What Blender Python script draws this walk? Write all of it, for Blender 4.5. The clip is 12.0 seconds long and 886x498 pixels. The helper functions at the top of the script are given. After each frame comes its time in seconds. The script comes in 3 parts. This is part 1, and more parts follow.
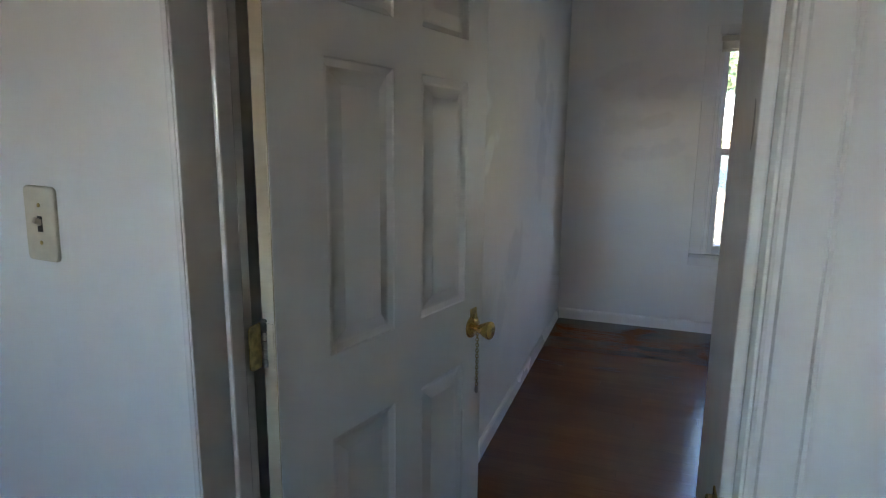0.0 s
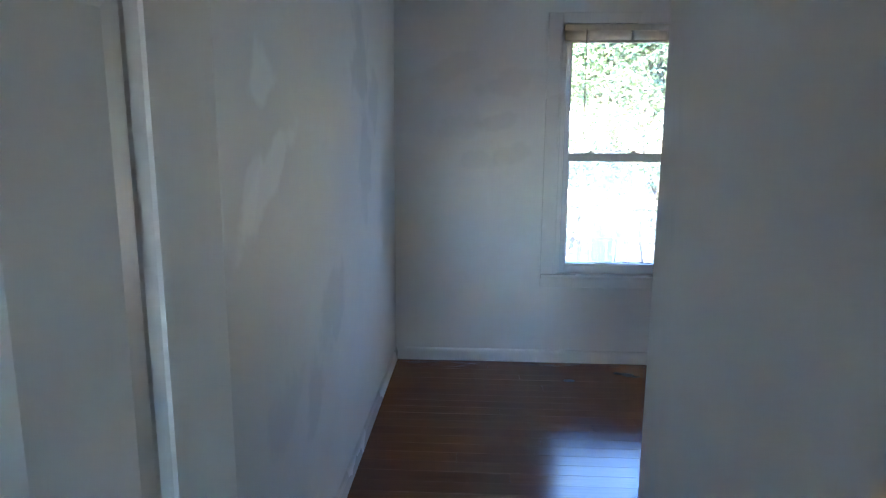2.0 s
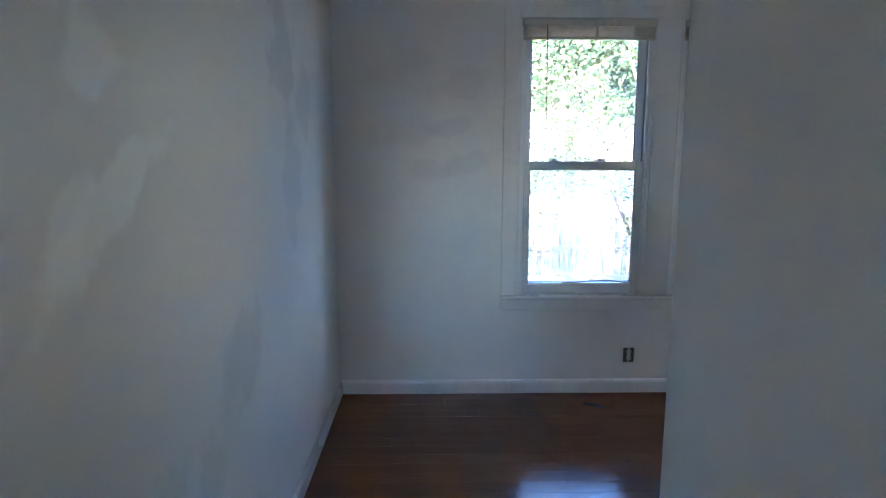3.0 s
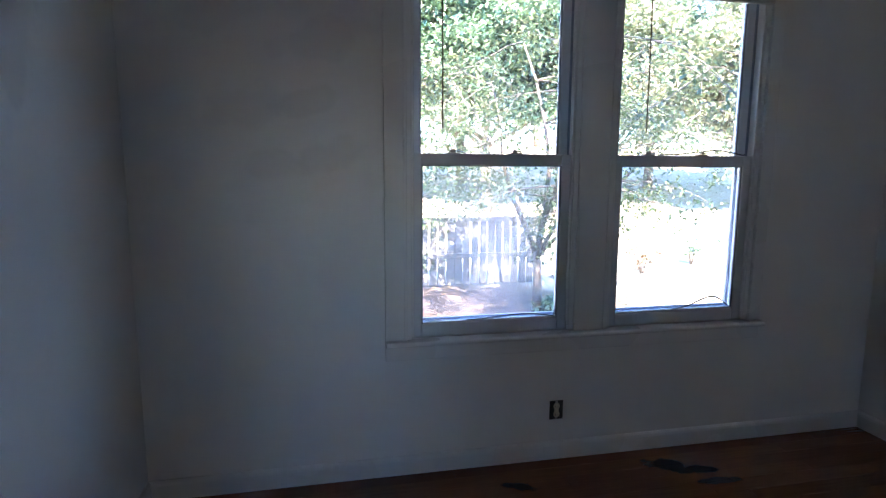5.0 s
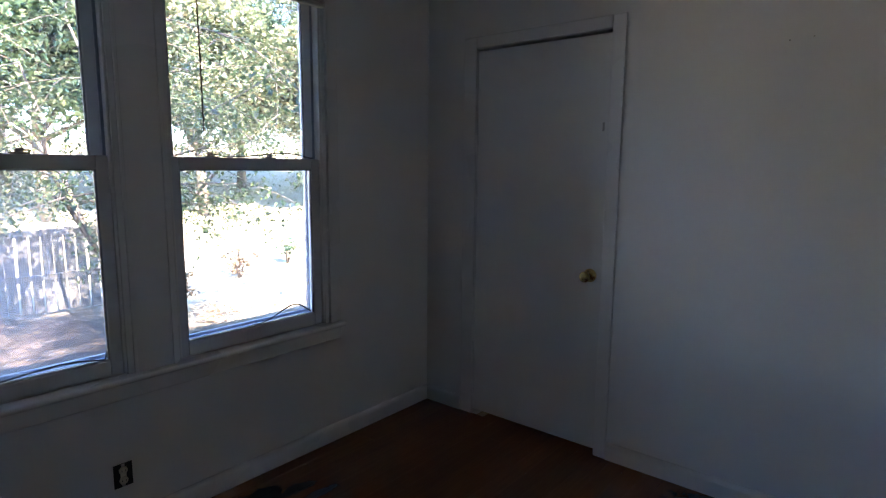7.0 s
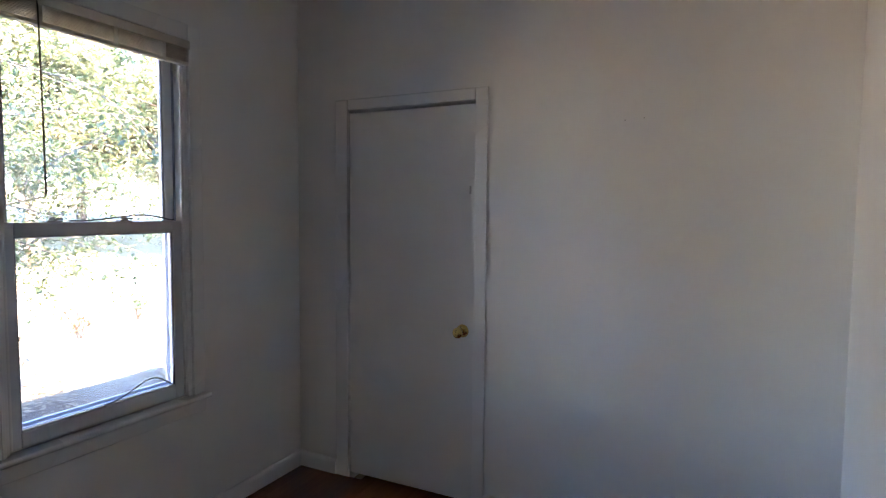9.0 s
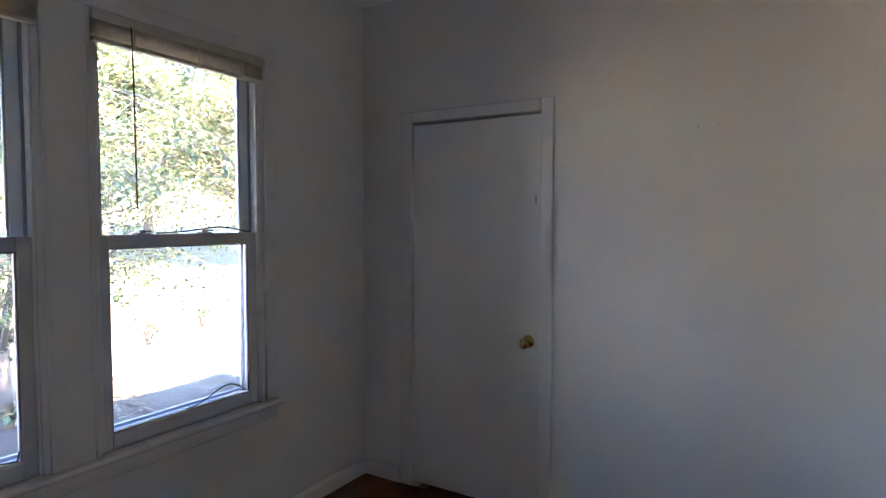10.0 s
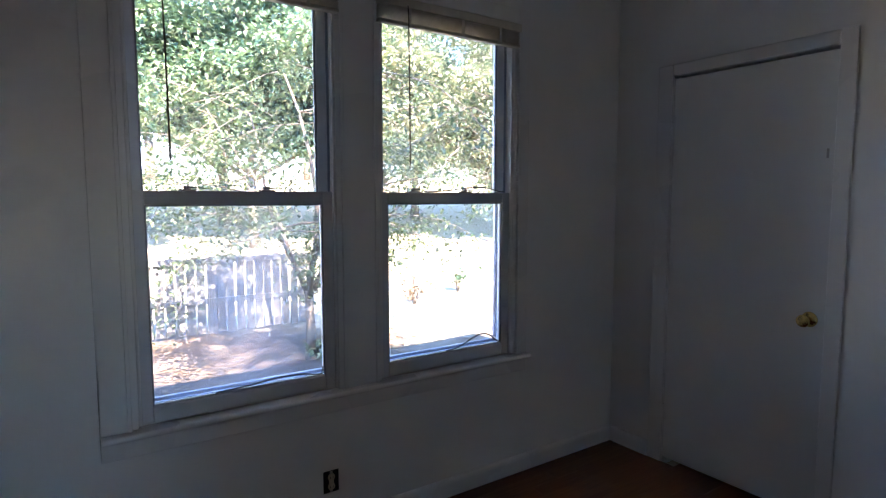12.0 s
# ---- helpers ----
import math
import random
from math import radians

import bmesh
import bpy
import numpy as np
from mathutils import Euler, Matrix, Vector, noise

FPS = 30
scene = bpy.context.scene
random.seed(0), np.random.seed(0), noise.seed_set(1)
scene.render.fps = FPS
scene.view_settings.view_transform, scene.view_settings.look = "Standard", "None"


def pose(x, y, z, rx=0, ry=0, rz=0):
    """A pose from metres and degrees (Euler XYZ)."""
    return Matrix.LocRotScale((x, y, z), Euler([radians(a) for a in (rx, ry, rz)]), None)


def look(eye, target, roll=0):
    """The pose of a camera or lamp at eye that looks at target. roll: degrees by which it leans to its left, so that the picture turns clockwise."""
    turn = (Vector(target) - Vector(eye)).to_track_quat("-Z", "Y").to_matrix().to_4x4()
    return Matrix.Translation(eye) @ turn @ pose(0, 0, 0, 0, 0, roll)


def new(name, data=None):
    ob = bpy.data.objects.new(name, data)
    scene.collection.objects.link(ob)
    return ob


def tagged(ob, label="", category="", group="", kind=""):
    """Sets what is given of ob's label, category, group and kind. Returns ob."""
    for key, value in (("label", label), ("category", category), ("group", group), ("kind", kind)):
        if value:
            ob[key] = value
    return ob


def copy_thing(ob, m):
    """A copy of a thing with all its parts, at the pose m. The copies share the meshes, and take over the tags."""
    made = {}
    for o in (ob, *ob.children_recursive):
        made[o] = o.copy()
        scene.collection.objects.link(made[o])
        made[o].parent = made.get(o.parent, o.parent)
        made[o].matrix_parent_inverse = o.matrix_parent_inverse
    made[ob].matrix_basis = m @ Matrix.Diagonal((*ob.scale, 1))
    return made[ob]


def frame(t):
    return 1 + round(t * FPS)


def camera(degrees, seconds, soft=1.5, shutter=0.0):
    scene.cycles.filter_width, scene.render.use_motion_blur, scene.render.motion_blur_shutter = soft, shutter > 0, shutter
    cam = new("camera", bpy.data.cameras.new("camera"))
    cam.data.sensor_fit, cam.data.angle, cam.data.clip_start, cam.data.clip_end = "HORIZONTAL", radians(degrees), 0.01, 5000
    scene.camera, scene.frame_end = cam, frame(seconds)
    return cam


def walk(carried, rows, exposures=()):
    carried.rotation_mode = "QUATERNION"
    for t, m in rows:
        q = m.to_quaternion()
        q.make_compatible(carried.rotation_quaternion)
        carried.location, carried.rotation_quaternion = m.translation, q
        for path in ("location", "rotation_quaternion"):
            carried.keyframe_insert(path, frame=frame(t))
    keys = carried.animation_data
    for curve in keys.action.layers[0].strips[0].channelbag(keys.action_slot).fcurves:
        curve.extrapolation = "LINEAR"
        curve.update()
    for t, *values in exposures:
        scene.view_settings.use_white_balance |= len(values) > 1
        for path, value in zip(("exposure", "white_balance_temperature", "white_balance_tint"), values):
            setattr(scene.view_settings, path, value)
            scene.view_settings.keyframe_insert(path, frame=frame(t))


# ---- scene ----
cam = camera(75.3, 12.0, soft=1.2)
PATH = [
    (0, (0.658, -4.83, 1.453), (-0.003, -2.977, 1.097), 0.6),
    (0.5, (0.612, -4.592, 1.463), (0.112, -2.687, 1.115), 0.7),
    (1, (0.542, -4.362, 1.456), (0.225, -2.418, 1.111), 0.6),
    (1.5, (0.491, -4.135, 1.455), (0.31, -2.173, 1.113), 0.5),
    (2, (0.509, -3.884, 1.439), (0.412, -1.913, 1.113), 0.4),
    (2.5, (0.522, -3.682, 1.464), (0.504, -1.706, 1.156), 0.2),
    (4.5, (0.693, -2.645, 1.394), (0.947, -0.683, 1.098), 0.3),
    (5, (0.723, -2.429, 1.406), (1.135, -0.494, 1.114), 0.3),
    (5.5, (0.802, -2.25, 1.4), (1.476, -0.39, 1.103), 0.3),
    (6, (0.92, -2.188, 1.409), (1.904, -0.473, 1.108), 0.5),
    (6.5, (0.981, -2.206, 1.413), (2.264, -0.699, 1.12), 0.5),
    (7, (0.992, -2.23, 1.421), (2.52, -0.971, 1.138), 0.5),
    (7.5, (0.992, -2.274, 1.41), (2.697, -1.26, 1.156), 0.4),
    (9.5, (0.938, -2.183, 1.52), (2.722, -1.285, 1.409), 0.2),
    (10, (0.914, -2.154, 1.504), (2.62, -1.113, 1.409), 0.1),
    (10.5, (0.903, -2.164, 1.48), (2.49, -0.95, 1.388), -0.0),
    (11, (0.878, -2.154, 1.474), (2.324, -0.778, 1.351), -0.1),
    (11.5, (0.85, -2.151, 1.458), (2.144, -0.633, 1.307), -0.1),
    (12, (0.888, -2.161, 1.428), (2.01, -0.515, 1.25), 0.0),
]
EXPOSURES = [(0, 5.45, 7600, 24), (1.0, 5.85, 6700, 20), (2.7, 5.8, 6350, 19), (4.3, 4.95, 6350, 23), (5.2, 4.55, 6600, 25), (6.3, 4.25, 6800, 25), (7.4, 4.15, 7100, 26), (9.3, 5.2, 7800, 29), (10.4, 4.85, 7500, 29), (12, 4.3, 7000, 27)]
walk(cam, [(t, look(eye, target, roll)) for t, eye, target, roll in PATH], EXPOSURES)

# ---- daylight ----
SUN_ELEVATION, SUN_AZIMUTH = radians(40.7), radians(190)   # azimuth clockwise from +y
world = bpy.data.worlds.new("sky")
scene.world = world
world.use_nodes = True
wn = world.node_tree.nodes
sky = wn.new("ShaderNodeTexSky")
sky.sky_type, sky.sun_disc = "NISHITA", False
sky.sun_elevation, sky.sun_rotation = SUN_ELEVATION, SUN_AZIMUTH
sky.air_density, sky.dust_density, sky.ozone_density = 1.0, 0.0, 9.0
wn["Background"].inputs["Strength"].default_value = 0.15
world.node_tree.links.new(sky.outputs["Color"], wn["Background"].inputs["Color"])
sun = new("sun", bpy.data.lights.new("sun", "SUN"))
sun.data.energy, sun.data.angle, sun.data.color = 4.6, radians(0.5), (1.0, 0.91, 0.77)
to_sun = Vector((math.sin(SUN_AZIMUTH) * math.cos(SUN_ELEVATION), math.cos(SUN_AZIMUTH) * math.cos(SUN_ELEVATION), math.sin(SUN_ELEVATION)))
sun.matrix_world = look(to_sun * 30, (0, 0, 0))


# ---- materials ----
class Nodes:
    """A small writer of node trees."""

    def __init__(self, name):
        self.mat = bpy.data.materials.new(name)
        self.mat.use_nodes = True
        self.tree = self.mat.node_tree
        self.bsdf = self.tree.nodes["Principled BSDF"]
        self.out = self.tree.nodes["Material Output"]

    def add(self, kind, operation=None, blend=None, smooth=False):
        n = self.tree.nodes.new("ShaderNode" + kind)
        if operation:
            n.operation = operation
        if blend:
            n.data_type, n.blend_type = "RGBA", blend
        if smooth:
            n.interpolation_type = "SMOOTHSTEP"
        return n

    def put(self, socket, value):
        if hasattr(value, "is_output"):
            self.tree.links.new(value, socket)
        elif socket.type == "RGBA" and len(value) == 3:
            socket.default_value = (*value, 1)
        else:
            socket.default_value = value

    def math(self, op, a, b=0.0, c=0.0):
        n = self.add("Math", operation=op)
        for s, v in zip(n.inputs, (a, b, c)):
            self.put(s, v)
        return n.outputs[0]

    def mix(self, fac, a, b, blend="MIX"):
        n = self.add("Mix", blend=blend)
        self.put(n.inputs[0], fac), self.put(n.inputs[6], a), self.put(n.inputs[7], b)
        return n.outputs[2]

    def noise(self, scale, detail=3.0, vector=None, rough=0.5):
        n = self.add("TexNoise")
        n.inputs["Scale"].default_value, n.inputs["Detail"].default_value, n.inputs["Roughness"].default_value = scale, detail, rough
        if vector is not None:
            self.tree.links.new(vector, n.inputs["Vector"])
        return n.outputs["Fac"]

    def ramp(self, fac, low, high, a=0.0, b=1.0):
        n = self.add("MapRange", smooth=True)
        for s, v in zip(n.inputs, (fac, low, high, a, b)):
            self.put(s, v)
        return n.outputs[0]

    def place(self, scale=(1, 1, 1)):
        """The place in the world, stretched."""
        g = self.add("NewGeometry").outputs["Position"]
        m = self.add("Mapping")
        m.inputs["Scale"].default_value = scale
        self.tree.links.new(g, m.inputs["Vector"])
        return m.outputs[0]

    def axes(self, vector):
        s = self.add("SeparateXYZ")
        self.tree.links.new(vector, s.inputs[0])
        return s.outputs

    def bump(self, height, strength, distance=0.002):
        n = self.add("Bump")
        n.inputs["Strength"].default_value, n.inputs["Distance"].default_value = strength, distance
        self.tree.links.new(height, n.inputs["Height"])
        self.tree.links.new(n.outputs[0], self.bsdf.inputs["Normal"])

    def set(self, **values):
        for key, value in values.items():
            self.put(self.bsdf.inputs[key.replace("_", " ")], value)
        return self


def spot(n, u, v, at, size, turn, wobble, soft=0.3):
    """A mask: one at a worn or paler spot of a surface, an uneven ellipse with soft edges."""
    c, s = math.cos(radians(turn)), math.sin(radians(turn))
    du, dv = n.math("SUBTRACT", u, at[0]), n.math("SUBTRACT", v, at[1])
    p = n.math("DIVIDE", n.math("ADD", n.math("MULTIPLY", du, c), n.math("MULTIPLY", dv, s)), size[0])
    q = n.math("DIVIDE", n.math("SUBTRACT", n.math("MULTIPLY", dv, c), n.math("MULTIPLY", du, s)), size[1])
    r = n.math("SQRT", n.math("ADD", n.math("MULTIPLY", p, p), n.math("MULTIPLY", q, q)))
    r = n.math("ADD", r, n.math("MULTIPLY", n.math("SUBTRACT", wobble, 0.5), 2.4))
    return n.ramp(r, 1.0 - soft, 1.0 + soft, 1.0, 0.0)


def paint(name, colour, rough, stain=0.06, relief=0.12, spots=(), plane="yz"):
    n = Nodes(name)
    pos = n.place()
    large, fine = n.noise(1.3, 4, pos), n.noise(9, 5, pos)
    col = n.mix(n.ramp(large, 0.35, 0.7), colour, tuple(c * (1 - stain) for c in colour))
    col = n.mix(n.ramp(fine, 0.45, 0.75, 0, 0.5), col, tuple(c * (1 - 0.8 * stain) for c in colour))
    gloss = n.ramp(large, 0.3, 0.7, rough - 0.05, rough + 0.07)
    if spots:
        xyz = n.axes(pos)
        u, v = xyz["XYZ".index(plane[0].upper())], xyz["XYZ".index(plane[1].upper())]
        wob = n.noise(7, 3, pos)
        for at, size, turn, tone, amount in spots:
            m = n.math("MULTIPLY", spot(n, u, v, at, size, turn, wob), amount)
            col = n.mix(m, col, tone)
    n.set(Base_Color=col, Roughness=gloss)
    roller = n.noise(420, 2, pos)
    n.bump(n.math("ADD", n.math("MULTIPLY", roller, 0.4), n.math("MULTIPLY", fine, 1.0)), relief, 0.0025)
    return n.mat


def plain(name, colour, rough, metal=0.0, vary=0.12, scale=30.0, relief=0.0):
    n = Nodes(name)
    k = n.noise(scale, 4, n.place())
    n.set(Base_Color=n.mix(n.ramp(k, 0.3, 0.75), colour, tuple(c * (1 - vary) for c in colour)), Roughness=n.ramp(k, 0.3, 0.7, rough * 0.85, min(1, rough * 1.2)), Metallic=metal)
    if relief:
        n.bump(k, relief, 0.002)
    return n.mat


WHITE = (0.85, 0.84, 0.815)
SMUDGE, PALE_SPOT = (0.42, 0.43, 0.42), (0.90, 0.93, 0.91)
wall_mat = paint("wall_paint", WHITE, 0.52)
# base toned down so the paler spots stand out; grey smudges towards the corner
west_mat = paint("wall_paint_spotted", (0.76, 0.75, 0.725), 0.5, spots=(
    ((-2.43, 1.37), (0.24, 0.055), 32, PALE_SPOT, 0.6), ((-2.55, 1.34), (0.12, 0.045), 52, PALE_SPOT, 0.5),
    ((-2.75, 1.31), (0.045, 0.10), 8, PALE_SPOT, 0.6), ((-2.93, 1.33), (0.07, 0.12), 0, PALE_SPOT, 0.5),
    ((-2.43, 1.63), (0.10, 0.06), 30, PALE_SPOT, 0.6),
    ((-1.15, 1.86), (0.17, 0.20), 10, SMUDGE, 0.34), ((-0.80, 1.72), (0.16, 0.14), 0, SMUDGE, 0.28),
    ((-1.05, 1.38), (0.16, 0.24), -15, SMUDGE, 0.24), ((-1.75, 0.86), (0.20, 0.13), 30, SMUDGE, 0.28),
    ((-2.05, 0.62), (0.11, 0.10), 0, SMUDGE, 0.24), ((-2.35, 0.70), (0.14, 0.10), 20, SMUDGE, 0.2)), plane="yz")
north_mat = paint("wall_paint_smudged", WHITE, 0.52, spots=(
    ((0.36, 2.0), (0.20, 0.07), 20, SMUDGE, 0.11), ((0.74, 1.90), (0.18, 0.07), 10, SMUDGE, 0.13),
    ((0.70, 1.66), (0.14, 0.05), 15, SMUDGE, 0.15), ((0.78, 1.44), (0.13, 0.06), 12, SMUDGE, 0.14),
    ((0.40, 1.62), (0.16, 0.08), 10, SMUDGE, 0.12), ((0.55, 1.40), (0.10, 0.06), 0, SMUDGE, 0.12)), plane="xz")
ceiling_mat = paint("ceiling_paint", (0.85, 0.84, 0.81), 0.8, relief=0.2)
trim_mat = paint("trim_paint", (0.84, 0.83, 0.805), 0.25, stain=0.08, relief=0.08)
door_mat = paint("door_paint", (0.83, 0.82, 0.79), 0.38, stain=0.10, relief=0.10)
edge_mat = paint("aged_edge_paint", (0.62, 0.53, 0.38), 0.5, stain=0.25, relief=0.2)
sash_mat = paint("sash_paint", (0.74, 0.75, 0.76), 0.26, stain=0.10, relief=0.06)
blind_mat = plain("blind_vinyl", (0.66, 0.62, 0.53), 0.45, vary=0.08)
slat_mat = plain("slat_vinyl", (0.56, 0.52, 0.45), 0.5, vary=0.15)
tape_mat = plain("ladder_tape", (0.72, 0.70, 0.64), 0.8)
brass_mat = plain("brass", (0.78, 0.54, 0.20), 0.24, metal=1.0, vary=0.35, scale=45)
aged_brass_mat = plain("aged_brass", (0.62, 0.47, 0.20), 0.36, metal=1.0, vary=0.5, scale=60)
steel_mat = plain("worn_steel", (0.55, 0.54, 0.5), 0.35, metal=1.0, vary=0.4)
ivory_mat = plain("ivory_plastic", (0.66, 0.60, 0.46), 0.38, vary=0.12)
dark_mat = plain("dark_box", (0.03, 0.028, 0.025), 0.6)
wand_mat = plain("wand_plastic", (0.10, 0.08, 0.06), 0.3)
gasket_mat = plain("grey_gasket", (0.30, 0.33, 0.38), 0.45)
storm_mat = plain("storm_aluminium", (0.42, 0.45, 0.50), 0.4, metal=0.5, vary=0.15)
strip_mat = plain("dark_rubber", (0.06, 0.07, 0.09), 0.5)
lock_mat = plain("painted_lock", (0.45, 0.43, 0.40), 0.4)
raw_mat = plain("raw_lumber", (0.35, 0.24, 0.14), 0.8)
bounce_floor_mat = plain("tan_bounce_floor", (0.50, 0.37, 0.24), 0.95, scale=120)
shingle_mat = plain("roof_shingle", (0.09, 0.085, 0.08), 0.9, vary=0.4, scale=14)
siding_mat = plain("siding", (0.45, 0.44, 0.42), 0.7)


def floor_material():
    n = Nodes("varnished_floorboard")
    pos = n.place()
    rnd = n.add("ObjectInfo").outputs["Random"]
    shift = n.add("VectorMath", operation="ADD")
    comb = n.add("CombineXYZ")
    n.put(comb.inputs[0], n.math("MULTIPLY", rnd, 17.0)), n.put(comb.inputs[1], n.math("MULTIPLY", rnd, 5.0))
    n.tree.links.new(n.place((1.4, 26, 26)), shift.inputs[0])
    n.tree.links.new(comb.outputs[0], shift.inputs[1])
    grain = n.noise(3.0, 6, shift.outputs[0], 0.65)
    wear = n.noise(2.2, 5, pos)
    fine = n.noise(40, 3, pos)
    tone = n.mix(rnd, (0.190, 0.064, 0.021), (0.145, 0.049, 0.016))
    col = n.mix(n.ramp(grain, 0.35, 0.8, 0, 0.55), tone, (0.085, 0.028, 0.011))
    col = n.mix(n.ramp(wear, 0.52, 0.72, 0, 0.40), col, (0.24, 0.088, 0.032))
    x, y, _ = n.axes(pos)
    wob = n.noise(14, 3, pos)
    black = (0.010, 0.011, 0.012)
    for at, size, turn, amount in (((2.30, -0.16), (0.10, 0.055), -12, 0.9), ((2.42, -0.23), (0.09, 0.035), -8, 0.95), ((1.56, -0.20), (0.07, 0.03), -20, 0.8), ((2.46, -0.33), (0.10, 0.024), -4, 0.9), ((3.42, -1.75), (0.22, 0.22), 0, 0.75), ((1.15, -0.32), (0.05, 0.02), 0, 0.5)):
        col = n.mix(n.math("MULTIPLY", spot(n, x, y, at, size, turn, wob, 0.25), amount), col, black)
    n.set(Base_Color=col, Roughness=n.ramp(n.math("ADD", n.math("MULTIPLY", wear, 0.6), n.math("MULTIPLY", fine, 0.4)), 0.3, 0.75, 0.15, 0.25))
    n.put(n.bsdf.inputs["Specular IOR Level"], 0.4), n.put(n.bsdf.inputs["Coat Weight"], 0.12), n.put(n.bsdf.inputs["Coat Roughness"], 0.18)
    n.bump(n.math("ADD", n.math("MULTIPLY", grain, 0.5), n.math("MULTIPLY", wear, 1.6)), 0.11, 0.004)
    return n.mat


def glass_material(name, film, cloud_at=None):
    """A pane: clear with a gloss, under a film of dust."""
    n = Nodes(name)
    n.tree.nodes.remove(n.bsdf)
    clear, gloss, dust, thin = n.add("BsdfTransparent"), n.add("BsdfGlossy"), n.add("BsdfDiffuse"), n.add("BsdfTranslucent")
    clear.inputs["Color"].default_value = (0.95, 0.97, 0.97, 1)
    gloss.inputs["Roughness"].default_value = 0.02
    dust.inputs["Color"].default_value = thin.inputs["Color"].default_value = (0.80, 0.86, 0.95, 1)
    fres = n.add("Fresnel")
    a, b, c = n.add("MixShader"), n.add("MixShader"), n.add("MixShader")
    n.put(a.inputs[0], fres.outputs[0])
    n.tree.links.new(clear.outputs[0], a.inputs[1]), n.tree.links.new(gloss.outputs[0], a.inputs[2])
    b.inputs[0].default_value = 0.6
    n.tree.links.new(dust.outputs[0], b.inputs[1]), n.tree.links.new(thin.outputs[0], b.inputs[2])
    cloud = n.noise(3.0, 4, n.place((1, 1, 0.7)))
    amount = n.ramp(cloud, 0.40, 0.68, film * 0.2, film)
    if cloud_at:
        x, _, z = n.axes(n.place())
        amount = n.math("ADD", n.math("MULTIPLY", amount, 0.5), n.math("MULTIPLY", spot(n, x, z, cloud_at, (0.15, 0.30), 8, n.noise(2.0, 1, n.place()), 0.95), film))
    n.put(c.inputs[0], amount)
    n.tree.links.new(a.outputs[0], c.inputs[1]), n.tree.links.new(b.outputs[0], c.inputs[2])
    n.tree.links.new(c.outputs[0], n.out.inputs["Surface"])
    return n.mat


def leaf_material(name, a, b, c):
    n = Nodes(name)
    rnd = n.add("NewGeometry").outputs["Random Per Island"]
    col = n.mix(n.ramp(rnd, 0.0, 0.6), a, b)
    col = n.mix(n.ramp(rnd, 0.72, 1.0), col, c)
    n.set(Base_Color=col, Roughness=0.45)
    glow = n.add("BsdfTranslucent")
    n.put(glow.inputs[0], n.mix(0.5, col, (0.11, 0.20, 0.07)))
    m = n.add("MixShader")
    m.inputs[0].default_value = 0.28
    n.tree.links.new(n.bsdf.outputs[0], m.inputs[1]), n.tree.links.new(glow.outputs[0], m.inputs[2])
    n.tree.links.new(m.outputs[0], n.out.inputs["Surface"])
    return n.mat


def ground_material():
    n = Nodes("yard_ground")
    pos = n.place()
    x, y, _ = n.axes(pos)
    big, mid, fine = n.noise(0.35, 4, pos), n.noise(3.5, 5, pos), n.noise(45, 4, pos)
    dirt = n.mix(n.ramp(mid, 0.35, 0.7), (0.050, 0.036, 0.028), (0.105, 0.078, 0.058))
    grass = n.mix(n.ramp(mid, 0.35, 0.7), (0.37, 0.325, 0.215), (0.44, 0.39, 0.27))
    wild = n.math("ADD", n.math("MULTIPLY", n.math("SUBTRACT", big, 0.5), 3.0), n.math("MAXIMUM", n.math("MINIMUM", n.math("SUBTRACT", x, 4.4), n.math("SUBTRACT", y, 5.0)), n.math("SUBTRACT", y, 7.2)))
    col = n.mix(n.ramp(wild, -0.8, 0.9), dirt, grass)
    col = n.mix(n.ramp(fine, 0.5, 0.75, 0, 0.45), col, (0.12, 0.075, 0.045))
    n.set(Base_Color=col, Roughness=0.95)
    n.bump(n.math("ADD", fine, mid), 0.6, 0.03)
    return n.mat


floor_mat, ground_mat = floor_material(), ground_material()
clear_glass, dusty_glass = glass_material("window_glass", 0.035), glass_material("dusty_window_glass", 0.14, (1.50, 1.05))
green_leaf = leaf_material("green_leaf", (0.020, 0.068, 0.058), (0.115, 0.195, 0.115), (0.44, 0.48, 0.34))
deep_leaf = leaf_material("deep_green_leaf", (0.016, 0.052, 0.050), (0.085, 0.150, 0.105), (0.32, 0.38, 0.27))
tan_leaf = leaf_material("turning_leaf", (0.09, 0.145, 0.095), (0.27, 0.29, 0.19), (0.56, 0.50, 0.37))
yard_leaf = leaf_material("yard_leaf", (0.028, 0.055, 0.026), (0.070, 0.100, 0.042), (0.20, 0.21, 0.10))
dry_leaf = leaf_material("dry_leaf", (0.12, 0.075, 0.05), (0.20, 0.13, 0.085), (0.30, 0.22, 0.15))
bark_mat = plain("bark", (0.13, 0.105, 0.085), 0.9, vary=0.45, scale=18, relief=0.6)
fence_mat = plain("weathered_fence_wood", (0.105, 0.10, 0.095), 0.85, vary=0.35, scale=9, relief=0.3)
wire_mat = plain("rusty_wire", (0.20, 0.16, 0.13), 0.7)


# ---- building helpers ----
def boxes(bm, *rows, bevel=0.0):
    """Boxes into bm, each from its low to its high corner."""
    for lo, hi in rows:
        size = [b - a for a, b in zip(lo, hi)]
        made = bmesh.ops.create_cube(bm, size=1.0, matrix=Matrix.LocRotScale([(a + b) / 2 for a, b in zip(lo, hi)], None, size))["verts"]
        if bevel:
            edges = list({e for v in made for e in v.link_edges})
            bmesh.ops.bevel(bm, geom=edges, offset=min(bevel, min(size) * 0.45), segments=2, profile=0.5, affect="EDGES")
    return bm


